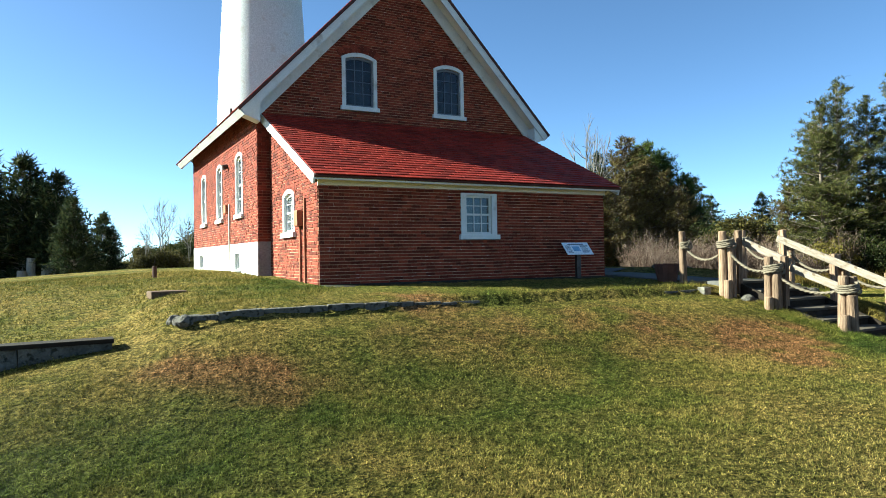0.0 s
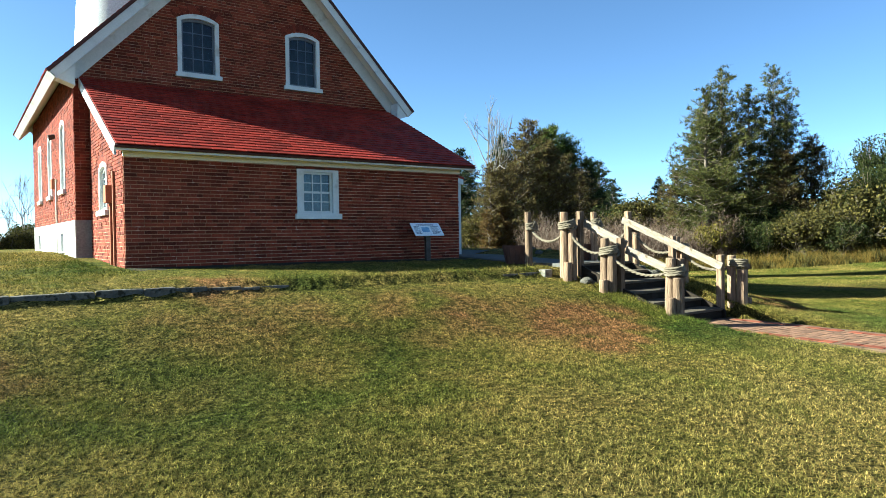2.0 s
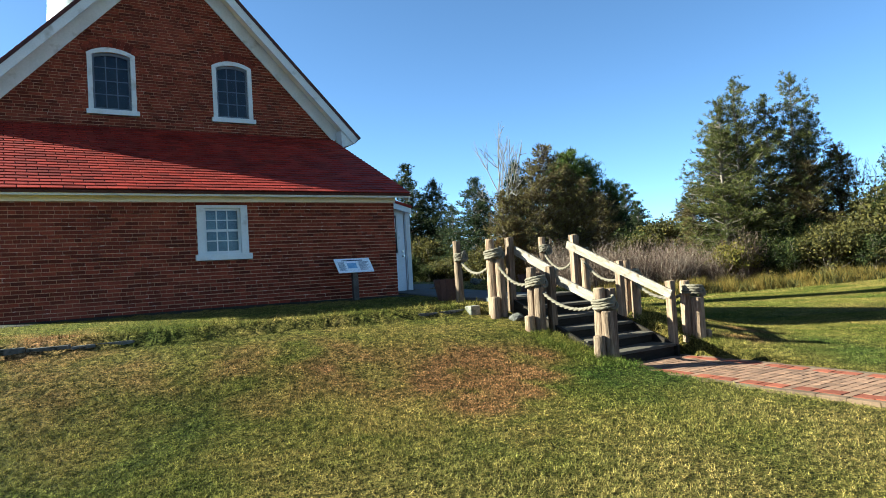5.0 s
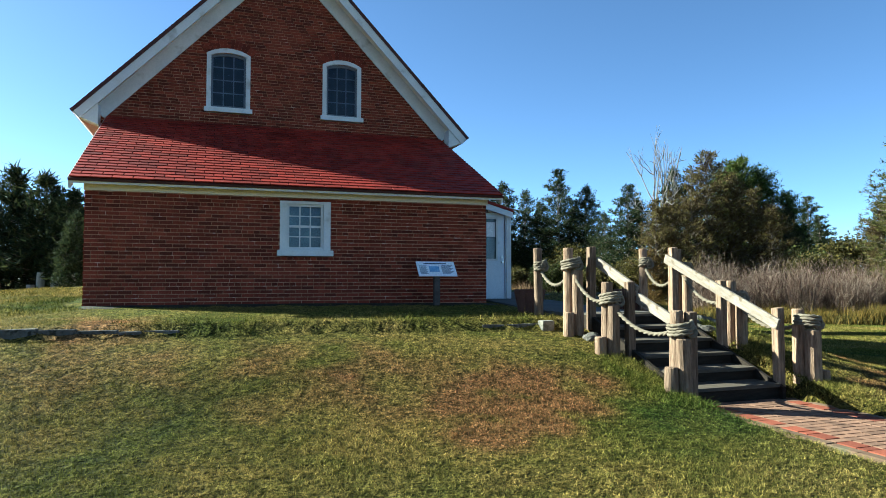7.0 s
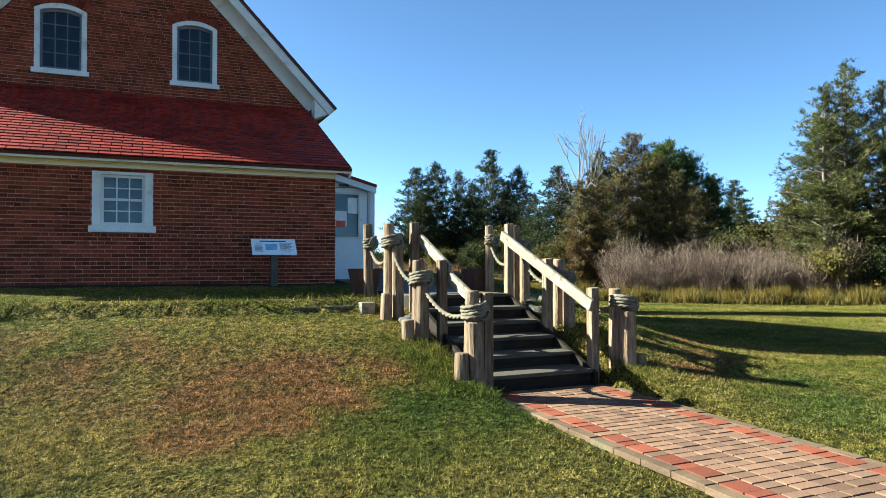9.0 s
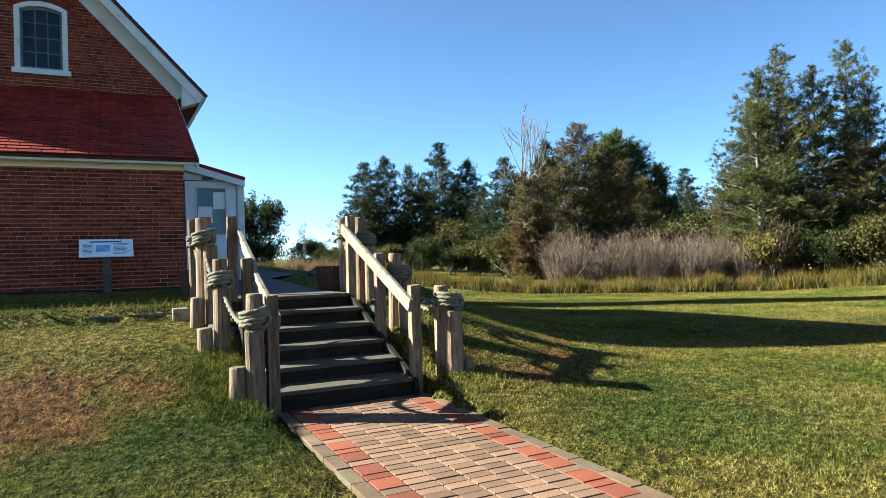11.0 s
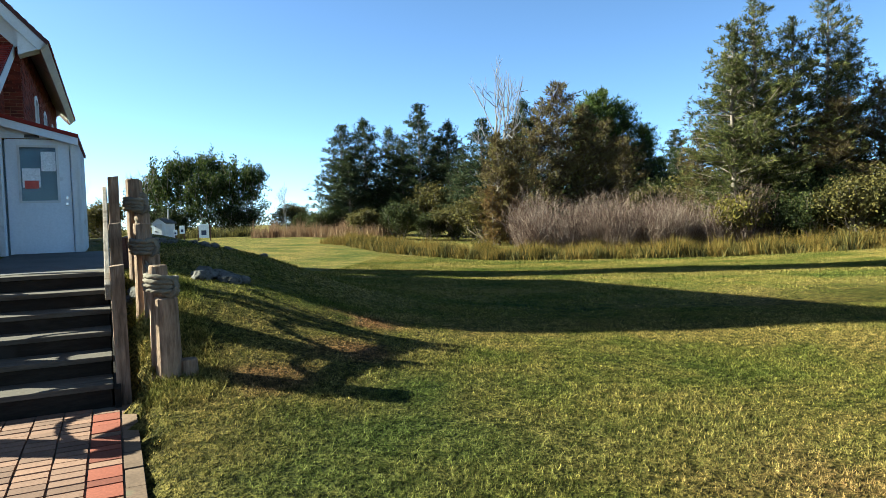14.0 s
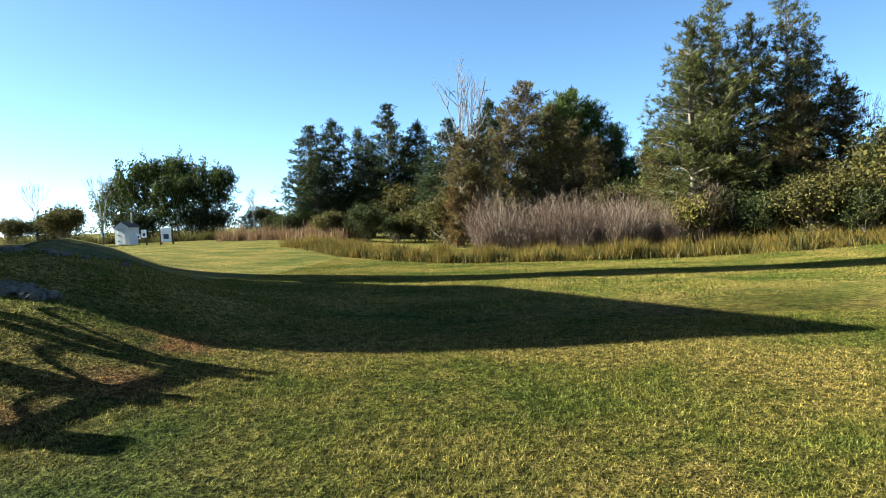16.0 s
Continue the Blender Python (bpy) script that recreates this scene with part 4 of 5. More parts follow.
def lashing(centre, radius, turns, seed, squash=(1.0, 1.0)):
    """Rope wound round posts: rising turns and a knot."""
    rnd = random.Random(seed)
    c = Vector(centre)
    pts = []
    for k in range(int(turns * 36) + 1):
        a = k / 36 * 2 * math.pi
        w = 1 + 0.05 * math.sin(a * 1.7 + seed)
        pts.append(c + Vector((radius * squash[0] * w * math.cos(a), radius * squash[1] * w * math.sin(a), 0.037 * k / 36 + 0.022 * math.sin(a + seed) + rnd.uniform(-0.003, 0.003))))
    g = Geo().sweep(pts, 0.019, 15, 3, 80, 0.3)
    side = Vector((0.35, -0.95, 0)).normalized()
    knot = [c + side * (radius * 1.12) + Vector((0.055 * math.cos(t), 0.02 * math.sin(2 * t), 0.06 + 0.075 * math.sin(t))) for t in [i * 2 * math.pi / 36 for i in range(37)]]
    g.sweep(knot, 0.019, 15, 3, 80, 0.3)
    return g


def rope_span(a, b, sag, turns=4, seed=1, radius=0.135, wrap_b=False, squash=(0.9, 1.2)):
    """A rope hanging between two bundles, wound round the one at its start."""
    a, b = Vector(a), Vector(b)
    rope = empty("rope", Matrix.Translation(a), "thick pale twisted rope hanging between wooden posts", "rope", "ropes of the fence")
    d = b - a
    pts = [a * 0 + d * t - Vector((0, 0, sag * 4 * t * (1 - t))) for t in [i / 80 for i in range(81)]]
    part("span", Geo().sweep(pts, 0.023, 15, 3, 70, 0.3), ROPE, rope, smooth=True)
    rot = Matrix.Rotation(radians(29.05), 4, "Z")
    part("lashing", lashing((0, 0, 0), radius, turns, seed, squash), ROPE, rope, "rope wound round the post and knotted", m=rot @ Matrix.Translation((0, -0.05, -0.06)), smooth=True)
    if wrap_b:
        part("lashing", lashing((0, 0, 0), radius, turns, seed + 5, squash), ROPE, rope, "rope wound round the post and knotted", m=Matrix.Translation(d) @ rot @ Matrix.Translation((0, -0.05, -0.06)), smooth=True)
    return rope


rope_span(at(7.2, -2.55, 1.74), at(7.2, -3.56, 1.6), 0.24, 4, 1, 0.09, squash=(1, 1))
rope_span(at(7.2, -3.56, 1.74), at(7.25, -4.55, 1.25), 0.22, 4, 2)
rope_span(at(7.25, -4.55, 1.24), at(7.36, -5.86, 0.92), 0.22, 4, 3, wrap_b=True)
rope_span(at(9.39, -2.37, 1.8), at(9.31, -3.4, 1.66), 0.32, 4, 4, 0.09, squash=(1, 1))
rope_span(at(9.33, -3.42, 1.7), at(9.35, -4.58, 1.26), 0.28, 4, 5)
rope_span(at(9.35, -4.58, 1.26), at(9.42, -5.78, 0.96), 0.24, 4, 6, wrap_b=True)


# ---- stone edging, walls, rocks ----
def rough_block(geo, a0, a1, v0, v1, zb, zt, rnd):
    """One rough stone of an edging, with uneven corners."""
    j = lambda s: rnd.uniform(-s, s)
    p = []
    for z in (zb, zt):
        for a, v in ((a0, v0), (a1, v0), (a1, v1), (a0, v1)):
            p.append((a + j(0.012), v + j(0.012), z + (j(0.008) if z == zt else 0)))
    return geo.quad8(p)


def stone(geo, c, r, rnd):
    k = len(geo.v)
    bm = bmesh.new()
    bmesh.ops.create_icosphere(bm, subdivisions=2, radius=1)
    off = rnd.uniform(0, 100)
    for v in bm.verts:
        w = 1 + 0.35 * noise.noise(v.co * 1.3 + Vector((off, off, 0)))
        geo.v.append((c[0] + v.co.x * r[0] * w, c[1] + v.co.y * r[1] * w, c[2] + v.co.z * r[2] * w))
    geo.f += [tuple(k + v.index for v in f.verts) for f in bm.faces]
    bm.free()


edging = empty("stone_edging", HOUSE, "broken stone edging along the lip of the terrace", "edging", kind="structure")
re = random.Random(5)
a = -2.95
while a < 7.0:
    if 1.3 < a < 5.9:
        a = 5.9
    b = a + re.uniform(0.22, 0.6)
    w = at((a + b) / 2, -3.12)
    zt = terrace_height((a + b) / 2, -3.12) - 0.015 + re.uniform(-0.01, 0.008) - 0.06 * smooth01(-0.6, 1.2, a)
    g = Geo()
    rough_block(g, a, b - 0.003, -3.23 + re.uniform(-0.015, 0.015), -3.06, zt - 0.32, zt, re)
    part("stone", g, STONE, edging, bevel=0.02)
    a = b
g = Geo()
for _ in range(5):
    stone(g, (-2.98 + re.uniform(-0.1, 0.1), -3.15 + re.uniform(-0.12, 0.15), 0.8), (0.11, 0.1, 0.08), re)
part("rubble", g, STONE, edging, "broken corner of the edging")
zt = terrace_height(6.95, -3.12)
part("stone", Geo().box(6.84, 7.04, -3.38, -3.2, zt - 0.25, zt - 0.015), PALE_STONE, edging, "pale squared block at the end of the edging", bevel=0.02)
wall2 = empty("low_concrete_wall", HOUSE, "low weathered concrete retaining wall beside the lawn", "retaining wall", kind="structure")
g = Geo()
for i in range(12):
    rough_block(g, -3.78 - 0.5 * (i + 1), -3.78 - 0.5 * i, -3.27, -3.05, -0.2, 0.6 - 0.004 * i, random.Random(3 + i))
part("wall", g, STONE, wall2)
part("coping", Geo().box(-9.8, -3.76, -3.31, -3.0, 0.595, 0.65), WOOD_DARK_SHADE, wall2, bevel=0.01)
slab_p = at(-2.75, 0.1)
tagged(part("stone_slab", Geo().box(-0.3, 0.3, -0.2, 0.2, -0.1, 0.055), EDGE_STONE, None, "flat stone slab sunk in the grass", m=Matrix.Translation((slab_p.x, slab_p.y, ground(slab_p.x, slab_p.y) + 0.0)) @ pose(0, 0, 0, 0, 0, 35), bevel=0.02), category="slab")


def rock_pile(name, u, v, count, spread, size, seed, label):
    rnd = random.Random(seed)
    p = at(u, v)
    pile = empty(name, Matrix.Translation((p.x, p.y, ground(p.x, p.y))), label, "rocks")
    for _ in range(count):
        dx, dy = rnd.gauss(0, spread), rnd.gauss(0, spread)
        g, s = Geo(), size * rnd.uniform(0.6, 1.25)
        stone(g, (dx, dy, ground(p.x + dx, p.y + dy) - ground(p.x, p.y) + s * 0.25), (s, s * rnd.uniform(0.7, 1.1), s * 0.65), rnd)
        part("rock", g, STONE, pile)
    return pile


rock_pile("rock_pile", 7.3, -4.02, 6, 0.11, 0.1, 3, "pale field stones beside the steps")
rock_pile("rock_pile", 10.27, -2.82, 30, 0.14, 0.11, 4, "heap of grey field stones on the bank")
rock_pile("rock_pile", 9.35, -3.85, 6, 0.14, 0.1, 6, "field stones beside the steps")
rock_pile("stone_row", 10.4, 0.4, 16, 0.45, 0.09, 8, "scattered stones along the edge of the terrace")


# ---- walk at the top of the steps ----
g = Geo()
us, vs = np.linspace(7.55, 9.05, 7), list(np.arange(-3.62, 1.5, 0.3)) + [1.6]
for off in (0.0, -0.12):
    for v in vs:
        for u in us:
            w = at(u, v)
            g.v.append((w.x, w.y, max(ground(w.x, w.y) + 0.03, 0.975) + off))
nu, nv = len(us), len(vs)
g.f = [(j * nu + i, j * nu + i + 1, (j + 1) * nu + i + 1, (j + 1) * nu + i) for j in range(nv - 1) for i in range(nu - 1)]
o = nu * nv
edge = [j * nu for j in range(nv)][::-1] + list(range(nu)) + [j * nu + nu - 1 for j in range(nv)]
g.f += [(edge[i], edge[i + 1], o + edge[i + 1], o + edge[i]) for i in range(len(edge) - 1)]
tagged(part("pavement", g, CONCRETE, None, "grey concrete walk from the steps to the porch", smooth=False), category="walk", kind="structure")
g = Geo()
vs = list(np.arange(1.65, 15, 0.4))
for v in vs:
    for u in (9.0 + 0.02 * v, 9.6 + 0.02 * v):
        w = at(u, v)
        g.v.append((w.x, w.y, ground(w.x, w.y) + 0.02))
g.f = [(2 * j, 2 * j + 1, 2 * j + 3, 2 * j + 2) for j in range(len(vs) - 1)]
tagged(part("path", g, CONCRETE, None, "pale walk beside the house"), category="walk", kind="structure")
p = at(9.3, -2.05)
tub = empty("planter", Matrix.Translation((p.x, p.y, ground(p.x, p.y))), "dark red wooden planter tub beside the walk", "planter")
for i in range(14):
    a0, a1 = 2 * math.pi * i / 14, 2 * math.pi * (i + 0.94) / 14
    g = Geo().quad8([(0.2 * math.cos(a0), 0.2 * math.sin(a0), 0), (0.2 * math.cos(a1), 0.2 * math.sin(a1), 0), (0.17 * math.cos(a1), 0.17 * math.sin(a1), 0), (0.17 * math.cos(a0), 0.17 * math.sin(a0), 0),
             (0.28 * math.cos(a0), 0.28 * math.sin(a0), 0.4), (0.28 * math.cos(a1), 0.28 * math.sin(a1), 0.4), (0.24 * math.cos(a1), 0.24 * math.sin(a1), 0.4), (0.24 * math.cos(a0), 0.24 * math.sin(a0), 0.4)])
    part("stave", g, DARK_WOOD, tub)
p = at(7.3, -2.0)
part("soil", Geo().cyl((0, 0, 0.02), (0, 0, 0.34), 0.17, 0.23, 14), DARK_WOOD, tub)
copy_thing(tub, Matrix.Translation((p.x, p.y, ground(p.x, p.y))))

# ---- information panel on a pedestal ----
p = at(6.11, -0.43)
sign = empty("information_panel", Matrix.Translation((p.x, p.y, ground(p.x, p.y))) @ pose(0, 0, 0, 0, 0, 29.05), "tilted white information panel on a dark pedestal", "sign")
zg = ground(p.x, p.y)
tilt = math.degrees(math.atan2(0.28, 0.24))
pm = Matrix.Translation((0, 0, 1.722 - zg)) @ pose(0, 0, 0, tilt, 0, 0)
part("pedestal", Geo().box(-0.06, 0.06, -0.04, 0.04, -0.05, 1.66 - zg), DARK_METAL, sign, bevel=0.01)
part("bracket", Geo().box(-0.22, 0.22, -0.1, 0.1, -0.045, -0.016), DARK_METAL, sign, m=pm, bevel=0.005)
panel = part("panel", Geo().box(-0.385, 0.385, -0.185, 0.185, -0.015, 0.0), PANEL, sign, m=pm, bevel=0.003)
part("title", Geo().box(-0.24, 0.22, 0.115, 0.14, 0.001, 0.003), INK, panel)
part("picture", Geo().box(-0.15, 0.05, -0.08, 0.06, 0.001, 0.003), BLUE_INK, panel, "blue picture")
g = Geo()
for i in range(9):
    g.box(0.1, 0.33 - 0.03 * (i % 3), 0.08 - i * 0.026, 0.088 - i * 0.026, 0.001, 0.003)
    g.box(-0.34, -0.19 - 0.02 * (i % 2), 0.08 - i * 0.026, 0.088 - i * 0.026, 0.001, 0.003)
part("text_lines", g, INK, panel, kind="stuff")

# ---- brick walk at the foot of the steps: tan field, red and tan border, pale edge ----
brick_path = empty("brick_walk", HOUSE, "brick walk of tan pavers with a red and tan border", "walk", kind="structure")
P0, P1 = 7.55, 9.18
v_end = -22.0


def path_z(v):
    w = at(8.35, v)
    return 0.015 + min(0.0, lawn_height(w.x, w.y))


nseg = 40
g = Geo()
for i in range(nseg + 1):
    v = -5.7 + (v_end + 5.7) * i / nseg
    for u in (P0, P1):
        g.v.append((u, v, path_z(v) - 0.012))
g.f = [(2 * i, 2 * i + 1, 2 * i + 3, 2 * i + 2) for i in range(nseg)]
part("bedding", g, SAND, brick_path)
rp = random.Random(77)
shared = {}
rest = {"tan": Geo(), "red": Geo()}
lone = 0
ROW = 0.108
edge_g = Geo()
v, row = -5.8, 0
while v > v_end:
    cells = []
    x = P0 + 0.115 + 0.2
    width = (P1 - 0.115 - 0.2 - x) / 5
    for c in range(5):
        cells.append((x + c * width + 0.004, x + (c + 1) * width - 0.004, ROW - 0.008, "tan"))
    for c, u0 in enumerate((P0 + 0.115, P1 - 0.315)):
        k = (row + c) % 3
        if k == 0:
            cells.append((u0 + 0.004, u0 + 0.196, ROW * 2 - 0.008, "red"))
        elif k == 2:
            cells.append((u0 + 0.004, u0 + 0.196, ROW - 0.008, "tan" if row % 2 else "red"))
    for u0, u1, deep, tone in cells:
        dz = rp.uniform(-0.003, 0.003)
        z = path_z(v) + 0.008 + dz
        if lone < 300 and -12.6 < v:
            key = (round(u1 - u0, 3), round(deep, 3), tone)
            if key not in shared:
                shared[key] = mesh_of("paver", Geo().quad8([(0, -deep, -0.04), (u1 - u0, -deep, -0.04), (u1 - u0, 0, -0.04), (0, 0, -0.04), (0.003, -deep + 0.003, 0), (u1 - u0 - 0.003, -deep + 0.003, 0), (u1 - u0 - 0.003, -0.003, 0), (0.003, -0.003, 0)]), PAVER_ONE if tone == "tan" else PAVER_RED_ONE)
            ob = new("paver", shared[key])
            ob.parent = brick_path
            ob.location = (u0 + rp.uniform(-0.002, 0.002), v, z)
            lone += 1
        else:
            rest[tone].box(u0, u1, v - deep, v, z - 0.04, z)
    if row % 3 == 0:
        for u0 in (P0, P1 - 0.112):
            z = path_z(v) + 0.005 + rp.uniform(-0.004, 0.004)
            edge_g.box(u0 + rp.uniform(0, 0.006), u0 + 0.108, v - ROW * 3 + 0.008, v, z - 0.05, z)
    v -= ROW
    row += 1
part("paver_field", rest["tan"], PAVER, brick_path, kind="stuff")
part("paver_border", rest["red"], PAVER_RED, brick_path, kind="stuff")
part("edge_course", edge_g, EDGE_STONE, brick_path, kind="stuff")

# ---- dark strip at the wall's foot, imitating the shade there ----
g = Geo()
for i in range(75):
    u = 7.4 * i / 74
    for v in (-0.47 - 0.1 * math.sin(u * 5.3) - 0.06 * math.sin(u * 17), -0.2, 0.0):
        p = at(u, v)
        g.v.append((p.x, p.y, ground(p.x, p.y) + (0.008 if v > -0.4 else 0.001)))
    if i:
        n = len(g.v)
        g.f += [(n - 6, n - 3, n - 2, n - 5), (n - 5, n - 2, n - 1, n - 4)]
tagged(part("wall_shade_strip", g, WALL_FOOT_SHADE, None, "dark strip along the brick wall, standing in for shade", smooth=True, kind="structure"), category="soil")

# ---- things beyond: privy, notice boards, grey posts, lawn bollard ----
ox, oy = -24.9, 82.0
oz = ground(ox, oy)
privy = empty("outhouse", Matrix.Translation((ox, oy, oz)) @ pose(0, 0, 0, 0, 0, -8) @ Matrix.Scale(1.04, 4), "small white boarded outhouse with a gable roof and vent pipe", "outhouse")
g = Geo().box(-0.85, 0.85, 0, 1.7, 0, 1.95)
g.v += [(-0.85, 0, 1.95), (0.85, 0, 1.95), (0, 0, 2.5), (-0.85, 1.7, 1.95), (0.85, 1.7, 1.95), (0, 1.7, 2.5)]
g.f += [(8, 9, 10), (12, 11, 13)]
part("wall", g, PORCH_PAINT, privy)
for s in (-1, 1):
    part("roof", Geo().quad8([(0, -0.15, 2.5), (s * 1.0, -0.15, 1.86), (s * 1.0, 1.85, 1.86), (0, 1.85, 2.5), (0, -0.15, 2.56), (s * 1.0, -0.15, 1.92), (s * 1.0, 1.85, 1.92), (0, 1.85, 2.56)]), CONCRETE, privy)
dr = part("door", Geo().box(-0.45, 0.4, -0.05, -0.004, 0.1, 1.85), WHITE, privy, bevel=0.01)
for z in (0.4, 1.0, 1.6):
    part("hinge", Geo().box(-0.46, -0.28, -0.07, -0.052, z, z + 0.09), DARK_METAL, dr)
part("vent_pipe", Geo().cyl((0.35, 1.3, 2.2), (0.35, 1.3, 3.5), 0.09, 0.09, 10), GREY_POST, privy)


def notice_board(x, y, w, h, z0, posts, label):
    z = ground(x, y)
    b = empty("notice_board", Matrix.Translation((x, y, z)) @ pose(0, 0, 0, 0, 0, 8), label, "sign")
    for u in posts:
        part("post", Geo().box(u - 0.06, u + 0.06, -0.05, 0.05, -0.1, z0 + h * 0.9), DARK_WOOD, b, bevel=0.01)
    part("board", Geo().box(-w / 2, w / 2, -0.09, -0.055, z0, z0 + h), PANEL, b, "white printed board", bevel=0.01)
    part("print", Geo().box(-w / 4, w / 4, -0.094, -0.091, z0 + h * 0.2, z0 + h * 0.55), INK, b)


notice_board(-16.4, 74.1, 1.0, 1.4, 0.3, (-0.56, 0.62), "tall white notice board on two dark posts")
notice_board(-19.1, 75.1, 0.5, 0.8, 0.8, (0.2,), "small white sign on a dark post")
notice_board(-27.6, 83.1, 0.4, 0.75, 1.0, (0.0,), "small white sign on a dark post")
notice_board(-22.2, 80.3, 0.4, 0.6, 0.6, (0.0,), "small sign on a dark post beside the outhouse")
for i, (x, y, w, h) in enumerate(((-19.7, 31.9, 0.2, 1.9), (-19.95, 31.6, 0.2, 1.3), (-19.2, 32.3, 0.22, 1.6), (-18.95, 32.5, 0.16, 1.5))):
    z = ground(x, y)
    tagged(part("grey_post", log_post(w, h, 90 + i), GREY_POST, None, "grey weathered timber pile standing in the lawn", m=Matrix.Translation((x, y, z - 0.1)) @ pose(0, 0, 0, 2 * i - 3, i, 0)), category="post", group="grey timber piles")
bp = (-6.9, 16.0)
tagged(part("lawn_bollard", log_post(0.055, 0.36, 99), DARK_WOOD, None, "short dark bollard in the lawn", m=Matrix.Translation((bp[0], bp[1], ground(*bp) - 0.1))), category="bollard")


# ---- trees and undergrowth ----
def leaf_mesh(name, v, material, corners=3):
    """A mesh of loose triangles or four-cornered leaves from an array of corners."""
    v = np.asarray(v, dtype=np.float32)
    n = len(v) // corners
    me = bpy.data.meshes.new(name)
    me.vertices.add(len(v))
    me.vertices.foreach_set("co", v.ravel())
    me.loops.add(n * corners)
    me.loops.foreach_set("vertex_index", np.arange(n * corners, dtype=np.int32))
    me.polygons.add(n)
    me.polygons.foreach_set("loop_start", np.arange(n, dtype=np.int32) * corners)
    me.update(calc_edges=True)
    me.materials.append(material)
    return me


def unit(r, n):
    d = r.normal(size=(n, 3))
    return d / np.linalg.norm(d, axis=1)[:, None]


def needles(r, centres, dirs, per, length, width, spread):
    """Sprays of slim needles-tufts round centres, leaning along dirs."""
    c = np.repeat(np.asarray(centres), per, 0)
    d = np.repeat(np.asarray(dirs), per, 0) + unit(r, len(c)) * spread
    d /= np.linalg.norm(d, axis=1)[:, None]
    side = np.cross(d, unit(r, len(c)))
    side /= np.linalg.norm(side, axis=1)[:, None] + 1e-6
    ln = length * r.uniform(0.6, 1.25, (len(c), 1))
    c = c + r.normal(size=c.shape) * length * 0.25
    w = width * r.uniform(0.7, 1.3, (len(c), 1))
    out = np.empty((len(c), 3, 3))
    out[:, 0], out[:, 1], out[:, 2] = c - side * w, c + side * w, c + d * ln
    return out.reshape(-1, 3)


def leaves(r, centres, per, radius, size):
    """Clumps of small four-cornered leaves."""
    c = np.repeat(np.asarray(centres), per, 0)
    c = c + unit(r, len(c)) * radius * (r.uniform(0, 1, (len(c), 1)) ** 0.5)
    a = unit(r, len(c))
    b = np.cross(a, unit(r, len(c)))
    b /= np.linalg.norm(b, axis=1)[:, None] + 1e-6
    s = size * r.uniform(0.6, 1.3, (len(c), 1))
    out = np.empty((len(c), 4, 3))
    out[:, 0], out[:, 1], out[:, 2], out[:, 3] = c - a * s, c - b * s * 0.55, c + a * s, c + b * s * 0.55
    return out.reshape(-1, 3)


def conifer(name, seed, h, spread, needle, label, open_low=0.12, bark=None, ragged=0.35, dense=1.0, taper=0.85, tuft=0.42, per=7):
    """A tapered trunk, whorls of limbs and sprays of needles at their ends."""
    r, rnd = np.random.default_rng(seed), random.Random(seed)
    tree = empty(name, Matrix(), label, "tree")
    g = Geo()
    pts = [Vector((0.12 * noise.noise((seed, i * 0.5, 0)), 0.12 * noise.noise((seed, i * 0.5, 9)), h * i / 8)) for i in range(9)]
    for i in range(8):
        g.cyl(pts[i], pts[i + 1], 0.016 * h * (1 - i / 8.3), 0.016 * h * (1 - (i + 1) / 8.3), 7, cap=False)
    cen, dirs = [], []
    z = open_low * h
    while z < h * 0.99:
        t = z / h
        reach = spread * ((1 - t) ** taper) * (0.55 + 0.45 * smooth01(open_low, open_low + 0.25, t)) + 0.12
        for _ in range(rnd.randint(5, 7)):
            a = rnd.uniform(0, 2 * math.pi)
            ln = reach * rnd.uniform(1 - ragged, 1 + ragged * 0.6)
            rise = rnd.uniform(-0.12, 0.35) + 0.5 * t
            d = Vector((math.cos(a), math.sin(a), rise)).normalized()
            base = Vector((0, 0, z + rnd.uniform(-0.15, 0.15)))
            tip = base + d * ln
            g.cyl(base, tip, 0.012 + 0.012 * ln, 0.006, 4, cap=False)
            n = max(2, int(ln / 0.34 * dense))
            for k in range(n):
                f = 0.3 + 0.7 * (k + rnd.random()) / n
                q = base + d * (ln * f) + Vector((rnd.gauss(0, 0.13), rnd.gauss(0, 0.13), rnd.gauss(0, 0.1))) * (0.6 + ln * 0.25)
                cen.append(tuple(q))
                dirs.append((d.x * 0.7, d.y * 0.7, d.z * 0.5 + 0.45))
        z += h * 0.018 * rnd.uniform(0.7, 1.3) + 0.05
    part("trunk", g, bark or BARK, tree, smooth=True)
    if needle is None:
        return tree
    crown = new("crown", leaf_mesh("crown", needles(r, cen, dirs, per, tuft, 0.036 * 9 / (per + 1.5), 0.9), needle))
    crown.parent = tree
    return tree


def grow(g, rnd, p, d, ln, r, depth, tips, bend=0.35, fork=(2, 4), upward=0.15):
    """One limb that forks."""
    q = p
    for i in range(3):
        nd = (d + Vector((rnd.gauss(0, bend), rnd.gauss(0, bend), rnd.gauss(0, bend) + upward)) * 0.35).normalized()
        e = q + nd * ln / 3
        g.cyl(q, e, r * (1 - 0.13 * i), r * (1 - 0.13 * (i + 1)), 5, cap=False)
        q, d = e, nd
        if depth <= 1:
            tips.append((tuple(q), tuple(d)))
    if depth > 0:
        for _ in range(rnd.randint(*fork)):
            nd = (d + Vector((rnd.gauss(0, 0.6), rnd.gauss(0, 0.6), rnd.gauss(0, 0.45) + upward))).normalized()
            grow(g, rnd, q, nd, ln * rnd.uniform(0.6, 0.85), r * 0.58, depth - 1, tips, bend, fork, upward)


